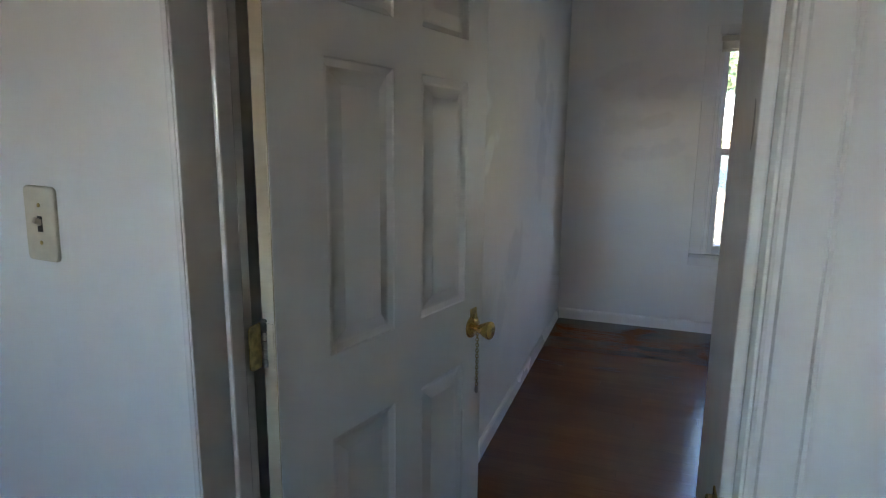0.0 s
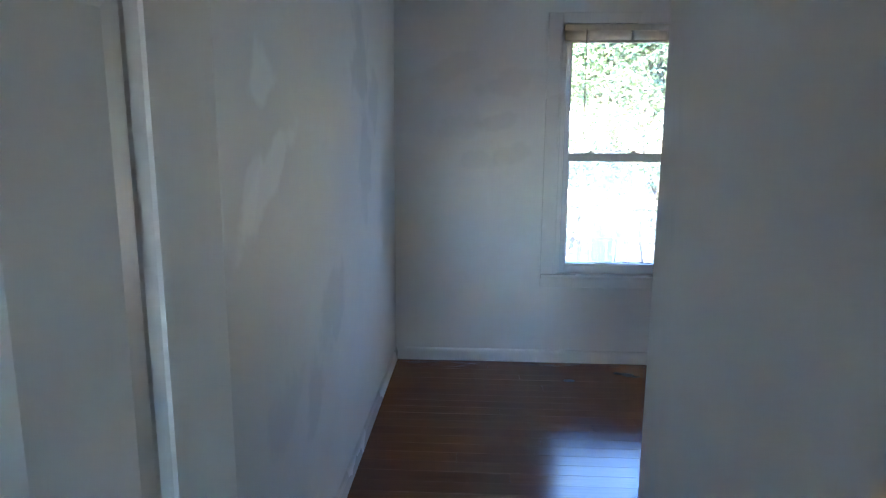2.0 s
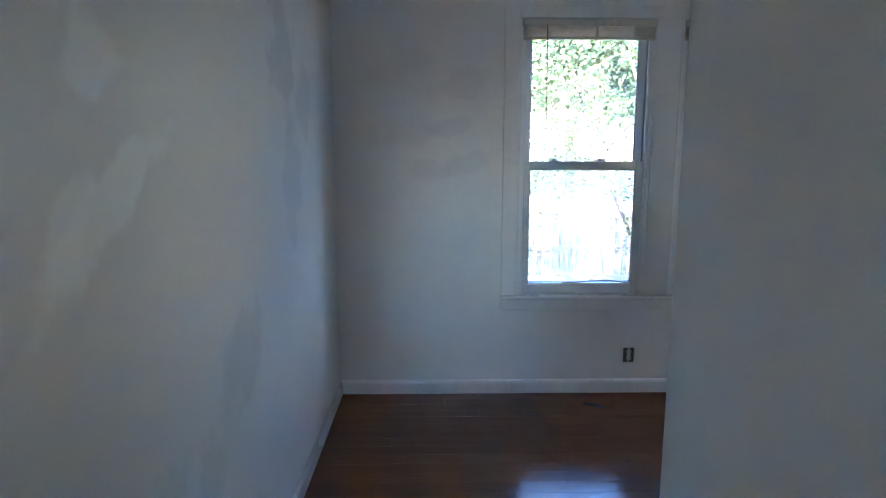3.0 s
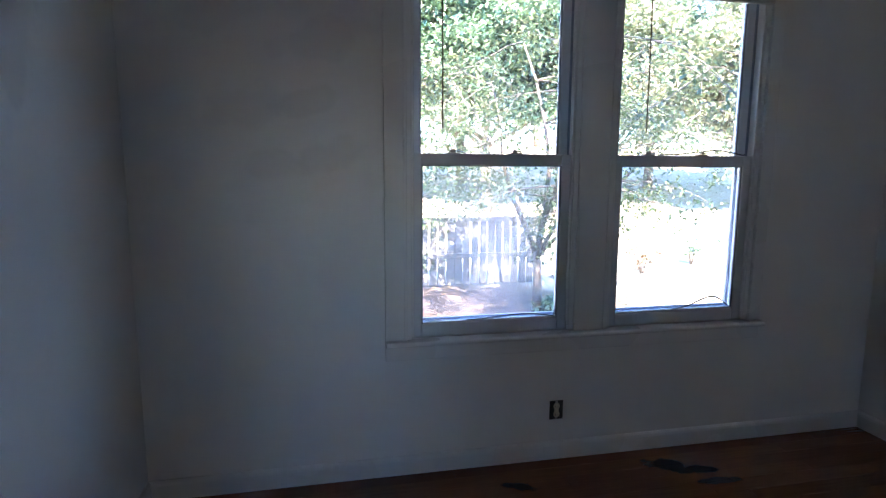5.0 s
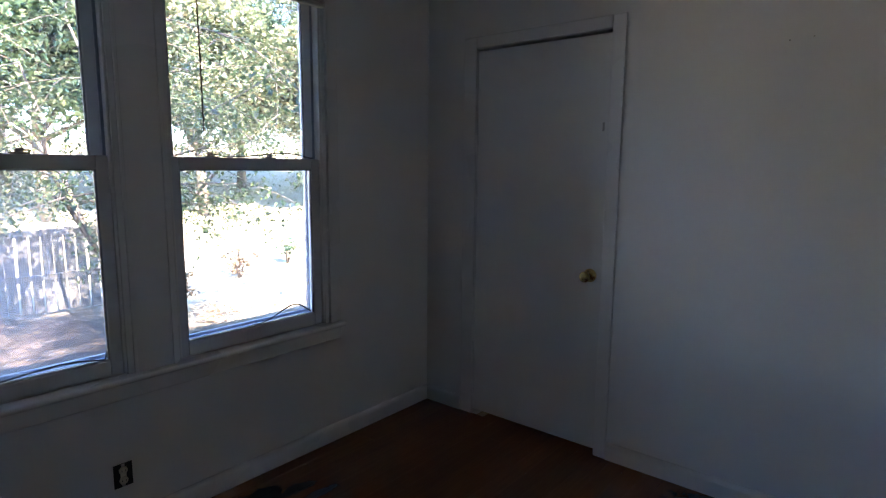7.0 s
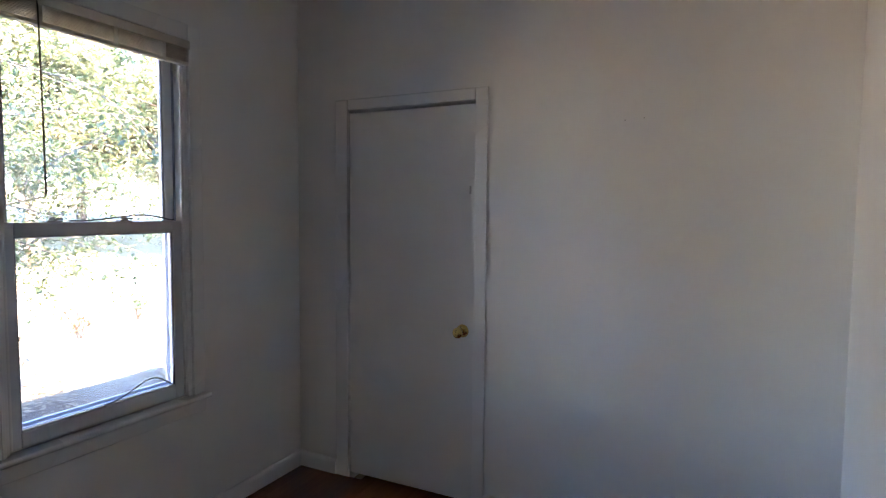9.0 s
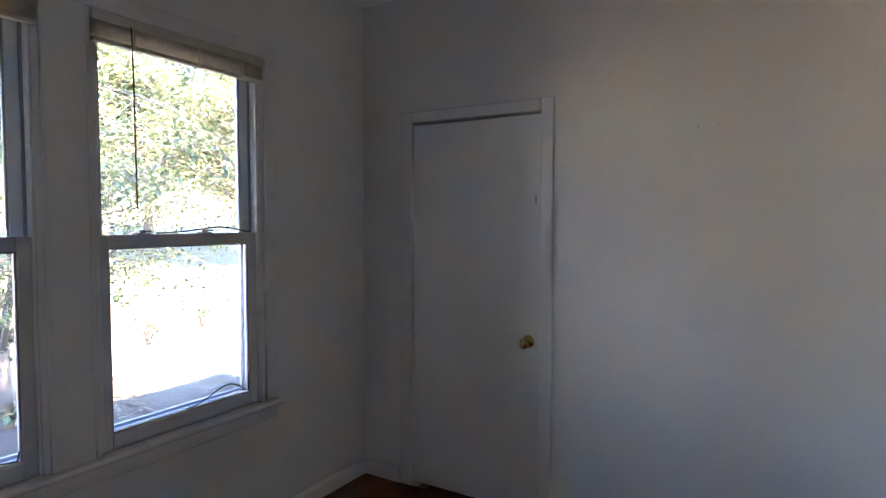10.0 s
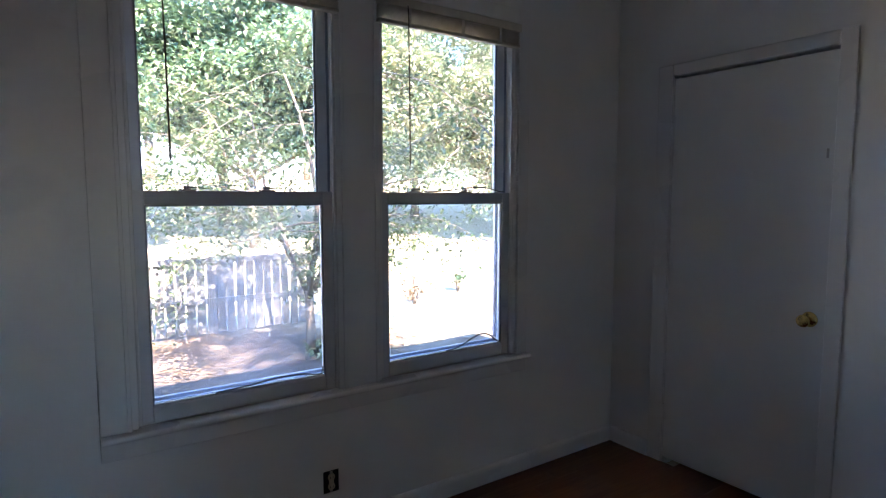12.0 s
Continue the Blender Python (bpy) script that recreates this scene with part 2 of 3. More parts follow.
def box(lo, hi, bevel=0.0):
    return boxes(bmesh.new(), (lo, hi), bevel=bevel)


def part(name, bm, material, parent=None, label="", smooth=False):
    me = bpy.data.meshes.new(name)
    bm.to_mesh(me)
    bm.free()
    me.materials.append(material)
    if smooth:
        me.shade_smooth()
    ob = new(name, me)
    if parent is not None:
        ob.parent = parent
    return tagged(ob, label)


def thing(name, label, category, group="", kind="", at=None):
    ob = new(name)
    if at is not None:
        ob.matrix_basis = at
    return tagged(ob, label, category, group, kind)


def profile_run(bm, prof, a, b, up=(0, 0, 1)):
    """A moulding: the outline prof of (out, up) pairs drawn from a to b; out points to the right of the way."""
    a, b, up = Vector(a), Vector(b), Vector(up)
    out = (b - a).normalized().cross(up)
    rings = [[bm.verts.new(p + out * o + up * u) for o, u in prof] for p in (a, b)]
    k = len(prof)
    for i in range(k):
        bm.faces.new((rings[0][i], rings[0][(i + 1) % k], rings[1][(i + 1) % k], rings[1][i]))
    bm.faces.new(rings[0][::-1]), bm.faces.new(rings[1])
    bmesh.ops.recalc_face_normals(bm, faces=bm.faces[:])
    return bm


def lathe(bm, prof, m, steps=20):
    """Turns the outline of (radius, height) pairs about the z axis of m."""
    rings = []
    for r, h in prof:
        rings.append([bm.verts.new(m @ Vector((r * math.cos(a), r * math.sin(a), h))) for a in np.linspace(0, 2 * math.pi, steps, endpoint=False)])
    for p, q in zip(rings, rings[1:]):
        for i in range(steps):
            bm.faces.new((p[i], p[(i + 1) % steps], q[(i + 1) % steps], q[i]))
    bm.faces.new(rings[0][::-1]), bm.faces.new(rings[-1])
    return bm


def tube(bm, points, radii, sides=6):
    """A bent tapering tube through the points."""
    points = [Vector(p) for p in points]
    rings = []
    for i, p in enumerate(points):
        way = (points[min(i + 1, len(points) - 1)] - points[max(i - 1, 0)]).normalized()
        side = way.orthogonal().normalized() if not rings else (side - way * side.dot(way)).normalized()
        other = way.cross(side)
        rings.append([bm.verts.new(p + (side * math.cos(a) + other * math.sin(a)) * radii[i]) for a in np.linspace(0, 2 * math.pi, sides, endpoint=False)])
    for p, q in zip(rings, rings[1:]):
        for i in range(sides):
            bm.faces.new((p[i], p[(i + 1) % sides], q[(i + 1) % sides], q[i]))
    bm.faces.new(rings[0][::-1]), bm.faces.new(rings[-1])
    return bm


# ---- plan ----
EAST, SOUTH, PART, CEIL = 3.567, -2.64, 0.905, 2.74   # room faces; the north face is y 0.012, the west face x -0.014
WESTF, NORTHF, OUT = -0.014, 0.012, 0.125
DOOR_S, DOOR_N, JAMB_L, JAMB_R, DOOR_TOP = -4.115, -3.945, -0.034, 0.785, 2.06
DOOR_NR = -4.045   # room face of the wall on the latch side
HALL_W, HALL_E, HALL_S = -1.3, 2.0, -6.0
W1, W2, SILL, HEAD = (1.080, 1.865), (2.020, 2.805), 0.635, 2.262
CLOSET = (-1.096, -0.341, 2.046)


def setting(name, bm, material, label, category):
    return tagged(part(name, bm, material, None, label), "", category, "", "structure")


setting("wall_north", boxes(bmesh.new(),
        ((-0.2, NORTHF, -0.1), (W1[0], OUT, CEIL)), ((W1[0], NORTHF, -0.1), (W2[1], OUT, SILL)), ((W1[0], NORTHF, HEAD), (W2[1], OUT, CEIL)),
        ((W1[1], NORTHF, SILL), (W2[0], OUT, HEAD)), ((W2[1], NORTHF, -0.1), (EAST + 0.12, OUT, CEIL))), north_mat, "smudged off-white painted wall with two windows", "wall")
# the two outer boxes are an unseen recess, added to darken the hinge gap
setting("wall_west", boxes(bmesh.new(), ((-0.2, -3.12, -0.1), (WESTF, NORTHF, CEIL)), ((-0.85, DOOR_N, -0.1), (-0.75, -3.12, CEIL)), ((-0.85, -3.12, -0.1), (-0.2, -3.02, CEIL))), west_mat, "off-white painted wall with scuffs, paler spots and an added recess behind the door", "wall")
setting("wall_east", boxes(bmesh.new(), ((EAST, CLOSET[1], -0.1), (EAST + 0.12, NORTHF, CEIL)), ((EAST, SOUTH - 0.11, -0.1), (EAST + 0.12, CLOSET[0], CEIL)),
        ((EAST, CLOSET[0], CLOSET[2]), (EAST + 0.12, CLOSET[1], CEIL))), wall_mat, "plain off-white painted wall beside the closet door", "wall")
setting("wall_south", boxes(bmesh.new(), ((PART, SOUTH - 0.11, -0.1), (EAST, SOUTH, CEIL))), wall_mat, "plain off-white painted wall", "wall")
setting("wall_partition", boxes(bmesh.new(), ((PART, DOOR_NR, -0.1), (PART + 0.11, SOUTH - 0.11, CEIL))), wall_mat, "off-white painted wall beside the entry", "wall")
setting("wall_door", boxes(bmesh.new(), ((HALL_W, DOOR_S, -0.1), (JAMB_L - 0.018, DOOR_N, CEIL)), ((JAMB_R + 0.018, DOOR_S, -0.1), (HALL_E, DOOR_NR, CEIL)),
        ((JAMB_L - 0.018, DOOR_S, DOOR_TOP + 0.018), (JAMB_R + 0.018, DOOR_N, CEIL)), ((JAMB_R + 0.018, DOOR_NR, DOOR_TOP + 0.018), (PART, DOOR_N, CEIL))), wall_mat, "off-white painted hall wall around the doorway", "wall")
# the gap in the unseen south side is sized to pass daylight into the hall
setting("wall_hall", boxes(bmesh.new(), ((HALL_W - 0.12, HALL_S - 0.12, -0.1), (HALL_W, DOOR_N, CEIL)), ((HALL_E, HALL_S - 0.12, -0.1), (HALL_E + 0.12, DOOR_N, CEIL)),
        ((HALL_W, HALL_S - 0.12, -0.1), (-1.15, HALL_S, CEIL)), ((0.95, HALL_S - 0.12, -0.1), (HALL_E, HALL_S, CEIL))), wall_mat, "plain off-white hall walls", "wall")
# unseen room added behind the hall; its window opening supplies the hall's daylight
setting("wall_side_room", boxes(bmesh.new(), ((-1.8, -9.0, -0.1), (-1.68, HALL_S - 0.12, CEIL)), ((2.6, -9.0, -0.1), (2.72, HALL_S - 0.12, CEIL)), ((-1.8, HALL_S - 0.12, -0.1), (HALL_W - 0.12, HALL_S, CEIL)), ((HALL_E + 0.12, HALL_S - 0.12, -0.1), (2.72, HALL_S, CEIL)),
        ((-1.8, -9.12, -0.1), (-0.6, -9.0, CEIL)), ((0.35, -9.12, -0.1), (2.72, -9.0, CEIL)), ((-0.6, -9.12, -0.1), (0.35, -9.0, 1.25)), ((-0.6, -9.12, 1.95), (0.35, -9.0, CEIL))), wall_mat, "added unseen room walls with a window opening that lights the hall", "wall")
# tan floor of the added room, coloured to bounce warm light into the hall
setting("floor_side_room", boxes(bmesh.new(), ((-1.8, -9.12, -0.12), (2.72, HALL_S, -0.002))), bounce_floor_mat, "added unseen room floor, tan to warm the light in the hall", "floor")
setting("wall_closet", boxes(bmesh.new(), ((EAST + 0.12, -1.4, -0.1), (EAST + 0.8, -1.3, CEIL)), ((EAST + 0.12, 0.05, -0.1), (EAST + 0.8, OUT, CEIL)), ((EAST + 0.7, -1.3, -0.1), (EAST + 0.8, 0.05, CEIL))), wall_mat, "plain closet walls behind the door", "wall")
setting("ceiling", boxes(bmesh.new(), ((-1.9, -9.12, CEIL), (EAST + 0.8, OUT, CEIL + 0.12))), ceiling_mat, "flat off-white painted ceiling", "ceiling")

# roof with its eaves; it shades the near ground
rf = bmesh.new()
profile_run(rf, [(-0.36, 2.98), (-0.36, 3.10), (4.5, 4.6), (9.45, 3.10), (9.45, 2.98)], (-6.0, 0, 0), (5.3, 0, 0))
# unseen porch roof, added to keep direct sun off the side-room window
profile_run(rf, [(9.47, 2.72), (9.47, 2.84), (11.9, 2.42), (11.9, 2.30)], (-3.0, 0, 0), (5.0, 0, 0))
setting("roof", rf, shingle_mat, "dark shingled house roof with an added unseen porch roof as sunshade", "roof")

# baseboards: board with a rounded top
BASE = [(0, 0), (0.014, 0), (0.014, 0.066), (0.011, 0.078), (0.005, 0.086), (0, 0.088)]
bb = bmesh.new()
for a, b in (((WESTF, -3.12, 0), (WESTF, NORTHF, 0)), ((WESTF, NORTHF, 0), (EAST, NORTHF, 0)), ((EAST, NORTHF, 0), (EAST, CLOSET[1] + 0.09, 0)),
             ((EAST, CLOSET[0] - 0.066, 0), (EAST, SOUTH, 0)), ((EAST, SOUTH, 0), (PART - 0.014, SOUTH, 0)), ((PART, SOUTH, 0), (PART, DOOR_N, 0)),
             ((HALL_W, DOOR_S, 0), (JAMB_L - 0.014, DOOR_S, 0)), ((JAMB_R + 0.08, DOOR_S, 0), (HALL_E, DOOR_S, 0))):
    profile_run(bb, BASE, a, b)
setting("baseboard", bb, trim_mat, "low off-white painted baseboard with a rounded top", "baseboard")


# ---- windows ----
def window(name, x0, x1, lower_glass, label):
    """A double-hung window: jambs, two sashes with panes, sash locks."""
    w = thing(name, label, "window", "paired windows", "structure")
    part("window_frame", boxes(bmesh.new(), ((x0, 0.004, SILL), (x0 + 0.022, OUT - 0.004, HEAD)), ((x1 - 0.022, 0.004, SILL), (x1, OUT - 0.004, HEAD)),
         ((x0 + 0.022, 0.004, HEAD - 0.022), (x1 - 0.022, OUT - 0.004, HEAD)), ((x0 + 0.022, 0.03, SILL - 0.004), (x1 - 0.022, OUT + 0.04, SILL + 0.006)), bevel=0.002), trim_mat, w)
    for side, s in ((x0 + 0.022, 1), (x1 - 0.022, -1)):
        a, b = sorted((side, side + s * 0.012))
        part("stop", box((a, 0.006, SILL + 0.006), (b, 0.022, HEAD - 0.022), 0.004), trim_mat, w)
        a, b = sorted((side, side + s * 0.010))
        part("jamb_liner", boxes(bmesh.new(), ((a, 0.0635, SILL + 0.006), (b, 0.0685, HEAD - 0.022)), ((a, 0.11, SILL + 0.006), (b, 0.116, HEAD - 0.022))), gasket_mat, w)
    for y0, y1, z1 in ((0.072, 0.079, 0.699), (0.098, 0.112, 0.706)):
        part("storm_track", boxes(bmesh.new(), ((x0 + 0.034, y0, SILL + 0.006), (x1 - 0.034, y1, z1)), bevel=0.002), storm_mat, w, "pale storm window track")
    for a, b in ((x0 + 0.022, x0 + 0.046), (x1 - 0.046, x1 - 0.022)):
        part("storm_track", boxes(bmesh.new(), ((a, 0.113, SILL + 0.006), (b, OUT + 0.004, HEAD - 0.022)), bevel=0.002), storm_mat, w)
    gx0, gx1 = x0 + 0.070, x1 - 0.072
    for nm, y0, z0, z1, g0, g1, mat in (("lower_sash", 0.024, SILL + 0.006, 1.452, 0.698, 1.402, lower_glass), ("upper_sash", 0.070, 1.410, HEAD - 0.024, 1.442, HEAD - 0.08, clear_glass)):
        xa, xb, y1 = x0 + 0.025, x1 - 0.025, y0 + 0.038
        sash = part(nm, boxes(bmesh.new(), ((xa, y0, z0), (gx0, y1, z1)), ((gx1, y0, z0), (xb, y1, z1)), ((gx0, y0, z0), (gx1, y1, g0)), ((gx0, y0, g1), (gx1, y1, z1)), bevel=0.004), sash_mat, w)
        part("pane", box((gx0 - 0.006, y0 + 0.017, g0 - 0.006), (gx1 + 0.006, y0 + 0.021, g1 + 0.006)), mat, sash).visible_shadow = False
        bead = bmesh.new()
        boxes(bead, ((gx0, y0 + 0.006, g0), (gx0 + 0.006, y0 + 0.016, g1)), ((gx1 - 0.006, y0 + 0.006, g0), (gx1, y0 + 0.016, g1)),
              ((gx0 + 0.006, y0 + 0.006, g1 - 0.005), (gx1 - 0.006, y0 + 0.016, g1)))
        part("glazing_bead", bead, gasket_mat, sash)
        low = profile_run(bmesh.new(), [(-0.016, 0), (-0.002, 0), (-0.002, 0.005), (-0.004, 0.007), (-0.016, 0.007)], (gx0 + 0.006, y0, g0), (gx1 - 0.006, y0, g0))
        part("lower_bead", low, sash_mat, sash)
        if nm == "lower_sash":
            for fx in (0.27, 0.63):
                cx = x0 + fx * (x1 - x0)
                lk = bmesh.new()
                boxes(lk, ((cx - 0.028, y0 + 0.004, z1), (cx + 0.028, y1 - 0.004, z1 + 0.006)), bevel=0.002)
                lathe(lk, [(0.013, 0), (0.013, 0.009), (0.008, 0.013)], pose(cx, y0 + 0.019, z1 + 0.006), 12)
                boxes(lk, ((cx - 0.002, y0 + 0.003, z1 + 0.009), (cx + 0.030, y0 + 0.013, z1 + 0.015)), bevel=0.002)
                part("sash_lock", lk, lock_mat, sash)
    return w


window("window_1", *W1, dusty_glass, "white double-hung window with a hazy dusty lower pane")
window("window_2", *W2, clear_glass, "white double-hung window with clear panes")

# casing, mullion cover, stool and apron round the pair
cs = bmesh.new()
boxes(cs, ((0.985, -0.006, SILL), (1.076, NORTHF, 2.335)), ((2.809, -0.006, SILL), (2.875, NORTHF, 2.335)), ((1.076, -0.006, HEAD + 0.003), (2.809, NORTHF, 2.335)),
      ((W1[1] + 0.003, -0.006, SILL), (W2[0] - 0.003, NORTHF, HEAD + 0.003)), bevel=0.003)
boxes(cs, ((1.066, -0.012, SILL), (1.080, -0.0055, HEAD)), ((W1[1] - 0.004, -0.012, SILL), (W1[1] + 0.010, -0.0055, HEAD)), ((W2[0] - 0.010, -0.012, SILL), (W2[0] + 0.004, -0.0055, HEAD)), ((2.805, -0.012, SILL), (2.819, -0.0055, HEAD)), bevel=0.003)
setting("trim_window_casing", cs, trim_mat, "off-white painted flat window casing", "trim")
st = bmesh.new()
NOSE = [(0.045 + 0.0115 * math.sin(a), -0.0115 + 0.0115 * math.cos(a)) for a in np.linspace(0, math.pi, 13)]
profile_run(st, [(0, 0), *NOSE, (0, -0.023)], (0.985, NORTHF, SILL + 0.001), (2.877, NORTHF, SILL + 0.001))
boxes(st, ((W1[0], NORTHF, SILL - 0.022), (W1[1], 0.030, SILL)), ((W2[0], NORTHF, SILL - 0.022), (W2[1], 0.030, SILL)))
setting("trim_window_stool", st, trim_mat, "off-white painted window stool with a rounded nose", "trim")
setting("trim_window_apron", boxes(bmesh.new(), ((0.985, -0.004, 0.543), (2.875, NORTHF, SILL - 0.023)), bevel=0.004), trim_mat, "off-white painted apron board below the window stool", "trim")


def blind(x0, x1, wand_x):
    """A raised slatted blind: headrail, the stack of slats, bottom rail, tapes, cords and tilt wand."""
    b = thing("window_blind", "raised ivory slatted window blind with a dark tilt wand", "blind", "window blinds", at=pose(x0, 0, 0))
    w = x1 - x0
    part("headrail", boxes(bmesh.new(), ((0, -0.028, 2.222), (w, 0.014, 2.256)), ((0.002, -0.031, 2.217), (w - 0.002, -0.028, 2.223)), bevel=0.002), blind_mat, b)
    for i in range(11):
        z = 2.166 + i * 0.0048
        s = bmesh.new()
        sag = 0.0015 * math.sin(i * 2.1)
        profile_run(s, [(-0.004, 0), (0.008, 0.0016), (0.020, 0), (0.020, 0.001), (0.008, 0.0026), (-0.004, 0.001)], (0.006 + sag, 0.0, z + sag * 0.3), (w - 0.006 + sag, 0.0, z - sag * 0.3))
        part("slat", s, slat_mat, b)
    part("bottom_rail", box((0.005, -0.024, 2.146), (w - 0.005, 0.005, 2.161), 0.003), blind_mat, b)
    for f in (0.19, 0.55, 0.83):
        t = bmesh.new()
        boxes(t, ((f * w - 0.008, -0.0295, 2.146), (f * w + 0.008, -0.0285, 2.220)), ((f * w - 0.008, -0.0295, 2.143), (f * w + 0.008, 0.004, 2.1455)))
        part("ladder_tape", t, tape_mat, b)
    wd = bmesh.new()
    tube(wd, [(wand_x - x0, -0.036, 2.225), (wand_x - x0, -0.040, 2.20), (wand_x - x0 + 0.004, -0.040, 1.9), (wand_x - x0 + 0.006, -0.040, 1.552)], [0.002, 0.0030, 0.0030, 0.0034], 6)
    part("tilt_wand", wd, wand_mat, b, "dark thin tilt wand")
    return b


blind(1.085, 1.860, 1.222)
blind(2.026, 2.801, 2.160)


def loose_strip(x_from, x_to, height, end_up, z=0.7065, y=0.030):
    """A glazing gasket that has come out of its groove and arches over the lower rail."""
    pts, k = [], 26
    for i in range(k + 1):
        f = i / k
        pts.append((x_from + (x_to - x_from) * f, y + 0.004 * math.sin(5 * f), z + height * math.sin(math.pi * min(1, f) ** 1.7) ** 1.4))
    pts += [(x_to + 0.006, y, z + end_up * 0.5), (x_to + 0.008, y, z + end_up)]
    bm = tube(bmesh.new(), pts, [0.0032] * len(pts), 6)
    ob = part("glazing_gasket", bm, strip_mat, None, "loose dark grey glazing gasket arching along the window rail", True)
    return tagged(ob, "", "gasket", "loose gaskets")


loose_strip(1.36, 1.775, 0.016, 0.03)
loose_strip(2.40, 2.722, 0.055, 0.09)
loose_strip(2.30, 2.755, 0.022, 0.004, 1.456, 0.056)


# ---- outlet without its cover plate ----
def outlet(x, z):
    o = thing("wall_outlet", "ivory wall outlet in a dark open box without cover plate", "outlet", at=pose(x, NORTHF, z))
    part("outlet_box", boxes(bmesh.new(), ((-0.034, -0.003, -0.047), (0.034, 0.0, 0.047)), bevel=0.002), dark_mat, o)
    r = bmesh.new()
    for dz in (-0.020, 0.020):
        lathe(r, [(0.0155, 0.0), (0.0155, 0.005), (0.0145, 0.0065)], pose(0, -0.003, dz, 90), 16)
    boxes(r, ((-0.011, -0.0075, -0.034), (0.011, -0.003, 0.034)), bevel=0.002)
    part("receptacle", r, ivory_mat, o, "ivory receptacle")
    for dz in (-0.020, 0.020):
        part("slot", boxes(bmesh.new(), ((-0.0075, -0.0101, dz - 0.004), (-0.0055, -0.0076, dz + 0.004)), ((0.0055, -0.0101, dz - 0.004), (0.0075, -0.0076, dz + 0.004))), dark_mat, o)
    for dz in (-0.040, 0.040):
        part("yoke", box((-0.006, -0.0045, dz - 0.006), (0.006, -0.003, dz + 0.006)), steel_mat, o)
    return o


outlet(1.801, 0.245)


# ---- switches ----
def switch_plate(name, label, m, tilt=0.0):
    """A toggle switch with its plate; the plate faces -y of m."""
    s = thing(name, label, "light switch", at=m @ pose(0, 0, 0, 0, tilt))
    plate = bmesh.new()
    boxes(plate, ((-0.036, -0.006, -0.060), (0.036, 0, 0.060)))
    corners = [e for e in plate.edges if abs(e.verts[0].co.y - e.verts[1].co.y) > 0.004]
    bmesh.ops.bevel(plate, geom=corners, offset=0.009, segments=4, profile=0.5, affect="EDGES")
    rim = [e for e in plate.edges if max(v.co.y for v in e.verts) < -0.0055]
    bmesh.ops.bevel(plate, geom=rim, offset=0.003, segments=2, profile=0.5, affect="EDGES")
    part("plate", plate, ivory_mat, s)
    part("slot", box((-0.0055, -0.0068, -0.0125), (0.0055, -0.0058, 0.0125)), dark_mat, s)
    tg = bmesh.new()
    boxes(tg, ((-0.0042, -0.019, -0.004), (0.0042, -0.006, 0.006)), bevel=0.0015)
    bmesh.ops.rotate(tg, verts=tg.verts[:], cent=(0, -0.004, 0), matrix=Matrix.Rotation(radians(-26), 3, "X"))
    part("toggle", tg, ivory_mat, s)
    for dz in (-0.030, 0.030):
        part("screw", lathe(bmesh.new(), [(0.0034, 0), (0.0034, 0.0012), (0.002, 0.0018)], pose(0, -0.006, dz, 90), 10), aged_brass_mat, s)
    return s


switch_plate("light_switch", "yellowed ivory toggle switch plate on the hall wall", pose(-0.353, DOOR_S, 1.308) @ Matrix.Diagonal((1.05, 1, 1.12, 1)), 2)
bp = thing("wall_plate", "ivory blank wall plate with empty screw holes beside the entry", "wall plate", at=pose(PART, -3.604, 1.152, 0, 0, -90))
part("plate", box((-0.038, -0.005, -0.062), (0.038, 0, 0.062), 0.004), trim_mat, bp)
for hx, hz in ((0.002, 0.004), (0.003, -0.016), (0.004, -0.044)):
    part("screw_hole", lathe(bmesh.new(), [(0.0026, 0), (0.0024, 0.0006)], pose(hx, -0.006, hz, 90), 8), wand_mat, bp)


# ---- doorway ----
jm = bmesh.new()
boxes(jm, ((JAMB_L - 0.018, DOOR_S - 0.002, 0), (JAMB_L, DOOR_N - 0.020, DOOR_TOP)), ((JAMB_R, DOOR_S - 0.002, 0), (JAMB_R + 0.018, DOOR_NR + 0.002, DOOR_TOP)), ((JAMB_L - 0.018, DOOR_S - 0.002, DOOR_TOP), (JAMB_R + 0.018, DOOR_N + 0.002, DOOR_TOP + 0.018)), bevel=0.002)
boxes(jm, ((JAMB_L, -4.038, 0), (JAMB_L + 0.011, -3.998, DOOR_TOP)), ((JAMB_R - 0.016, -4.084, 0), (JAMB_R, DOOR_NR + 0.003, DOOR_TOP)), ((JAMB_L + 0.011, -4.038, DOOR_TOP - 0.011), (JAMB_R - 0.011, -3.998, DOOR_TOP)), bevel=0.004)
setting("trim_door_jamb", jm, trim_mat, "off-white painted door jamb with stop", "trim")
CASE = [(0, 0), (0.012, 0.0), (0.015, 0.003), (0.0155, 0.009), (0.012, 0.013), (0.011, 0.050), (0.008, 0.054), (0.011, 0.058), (0.010, 0.063), (0, 0.064)]


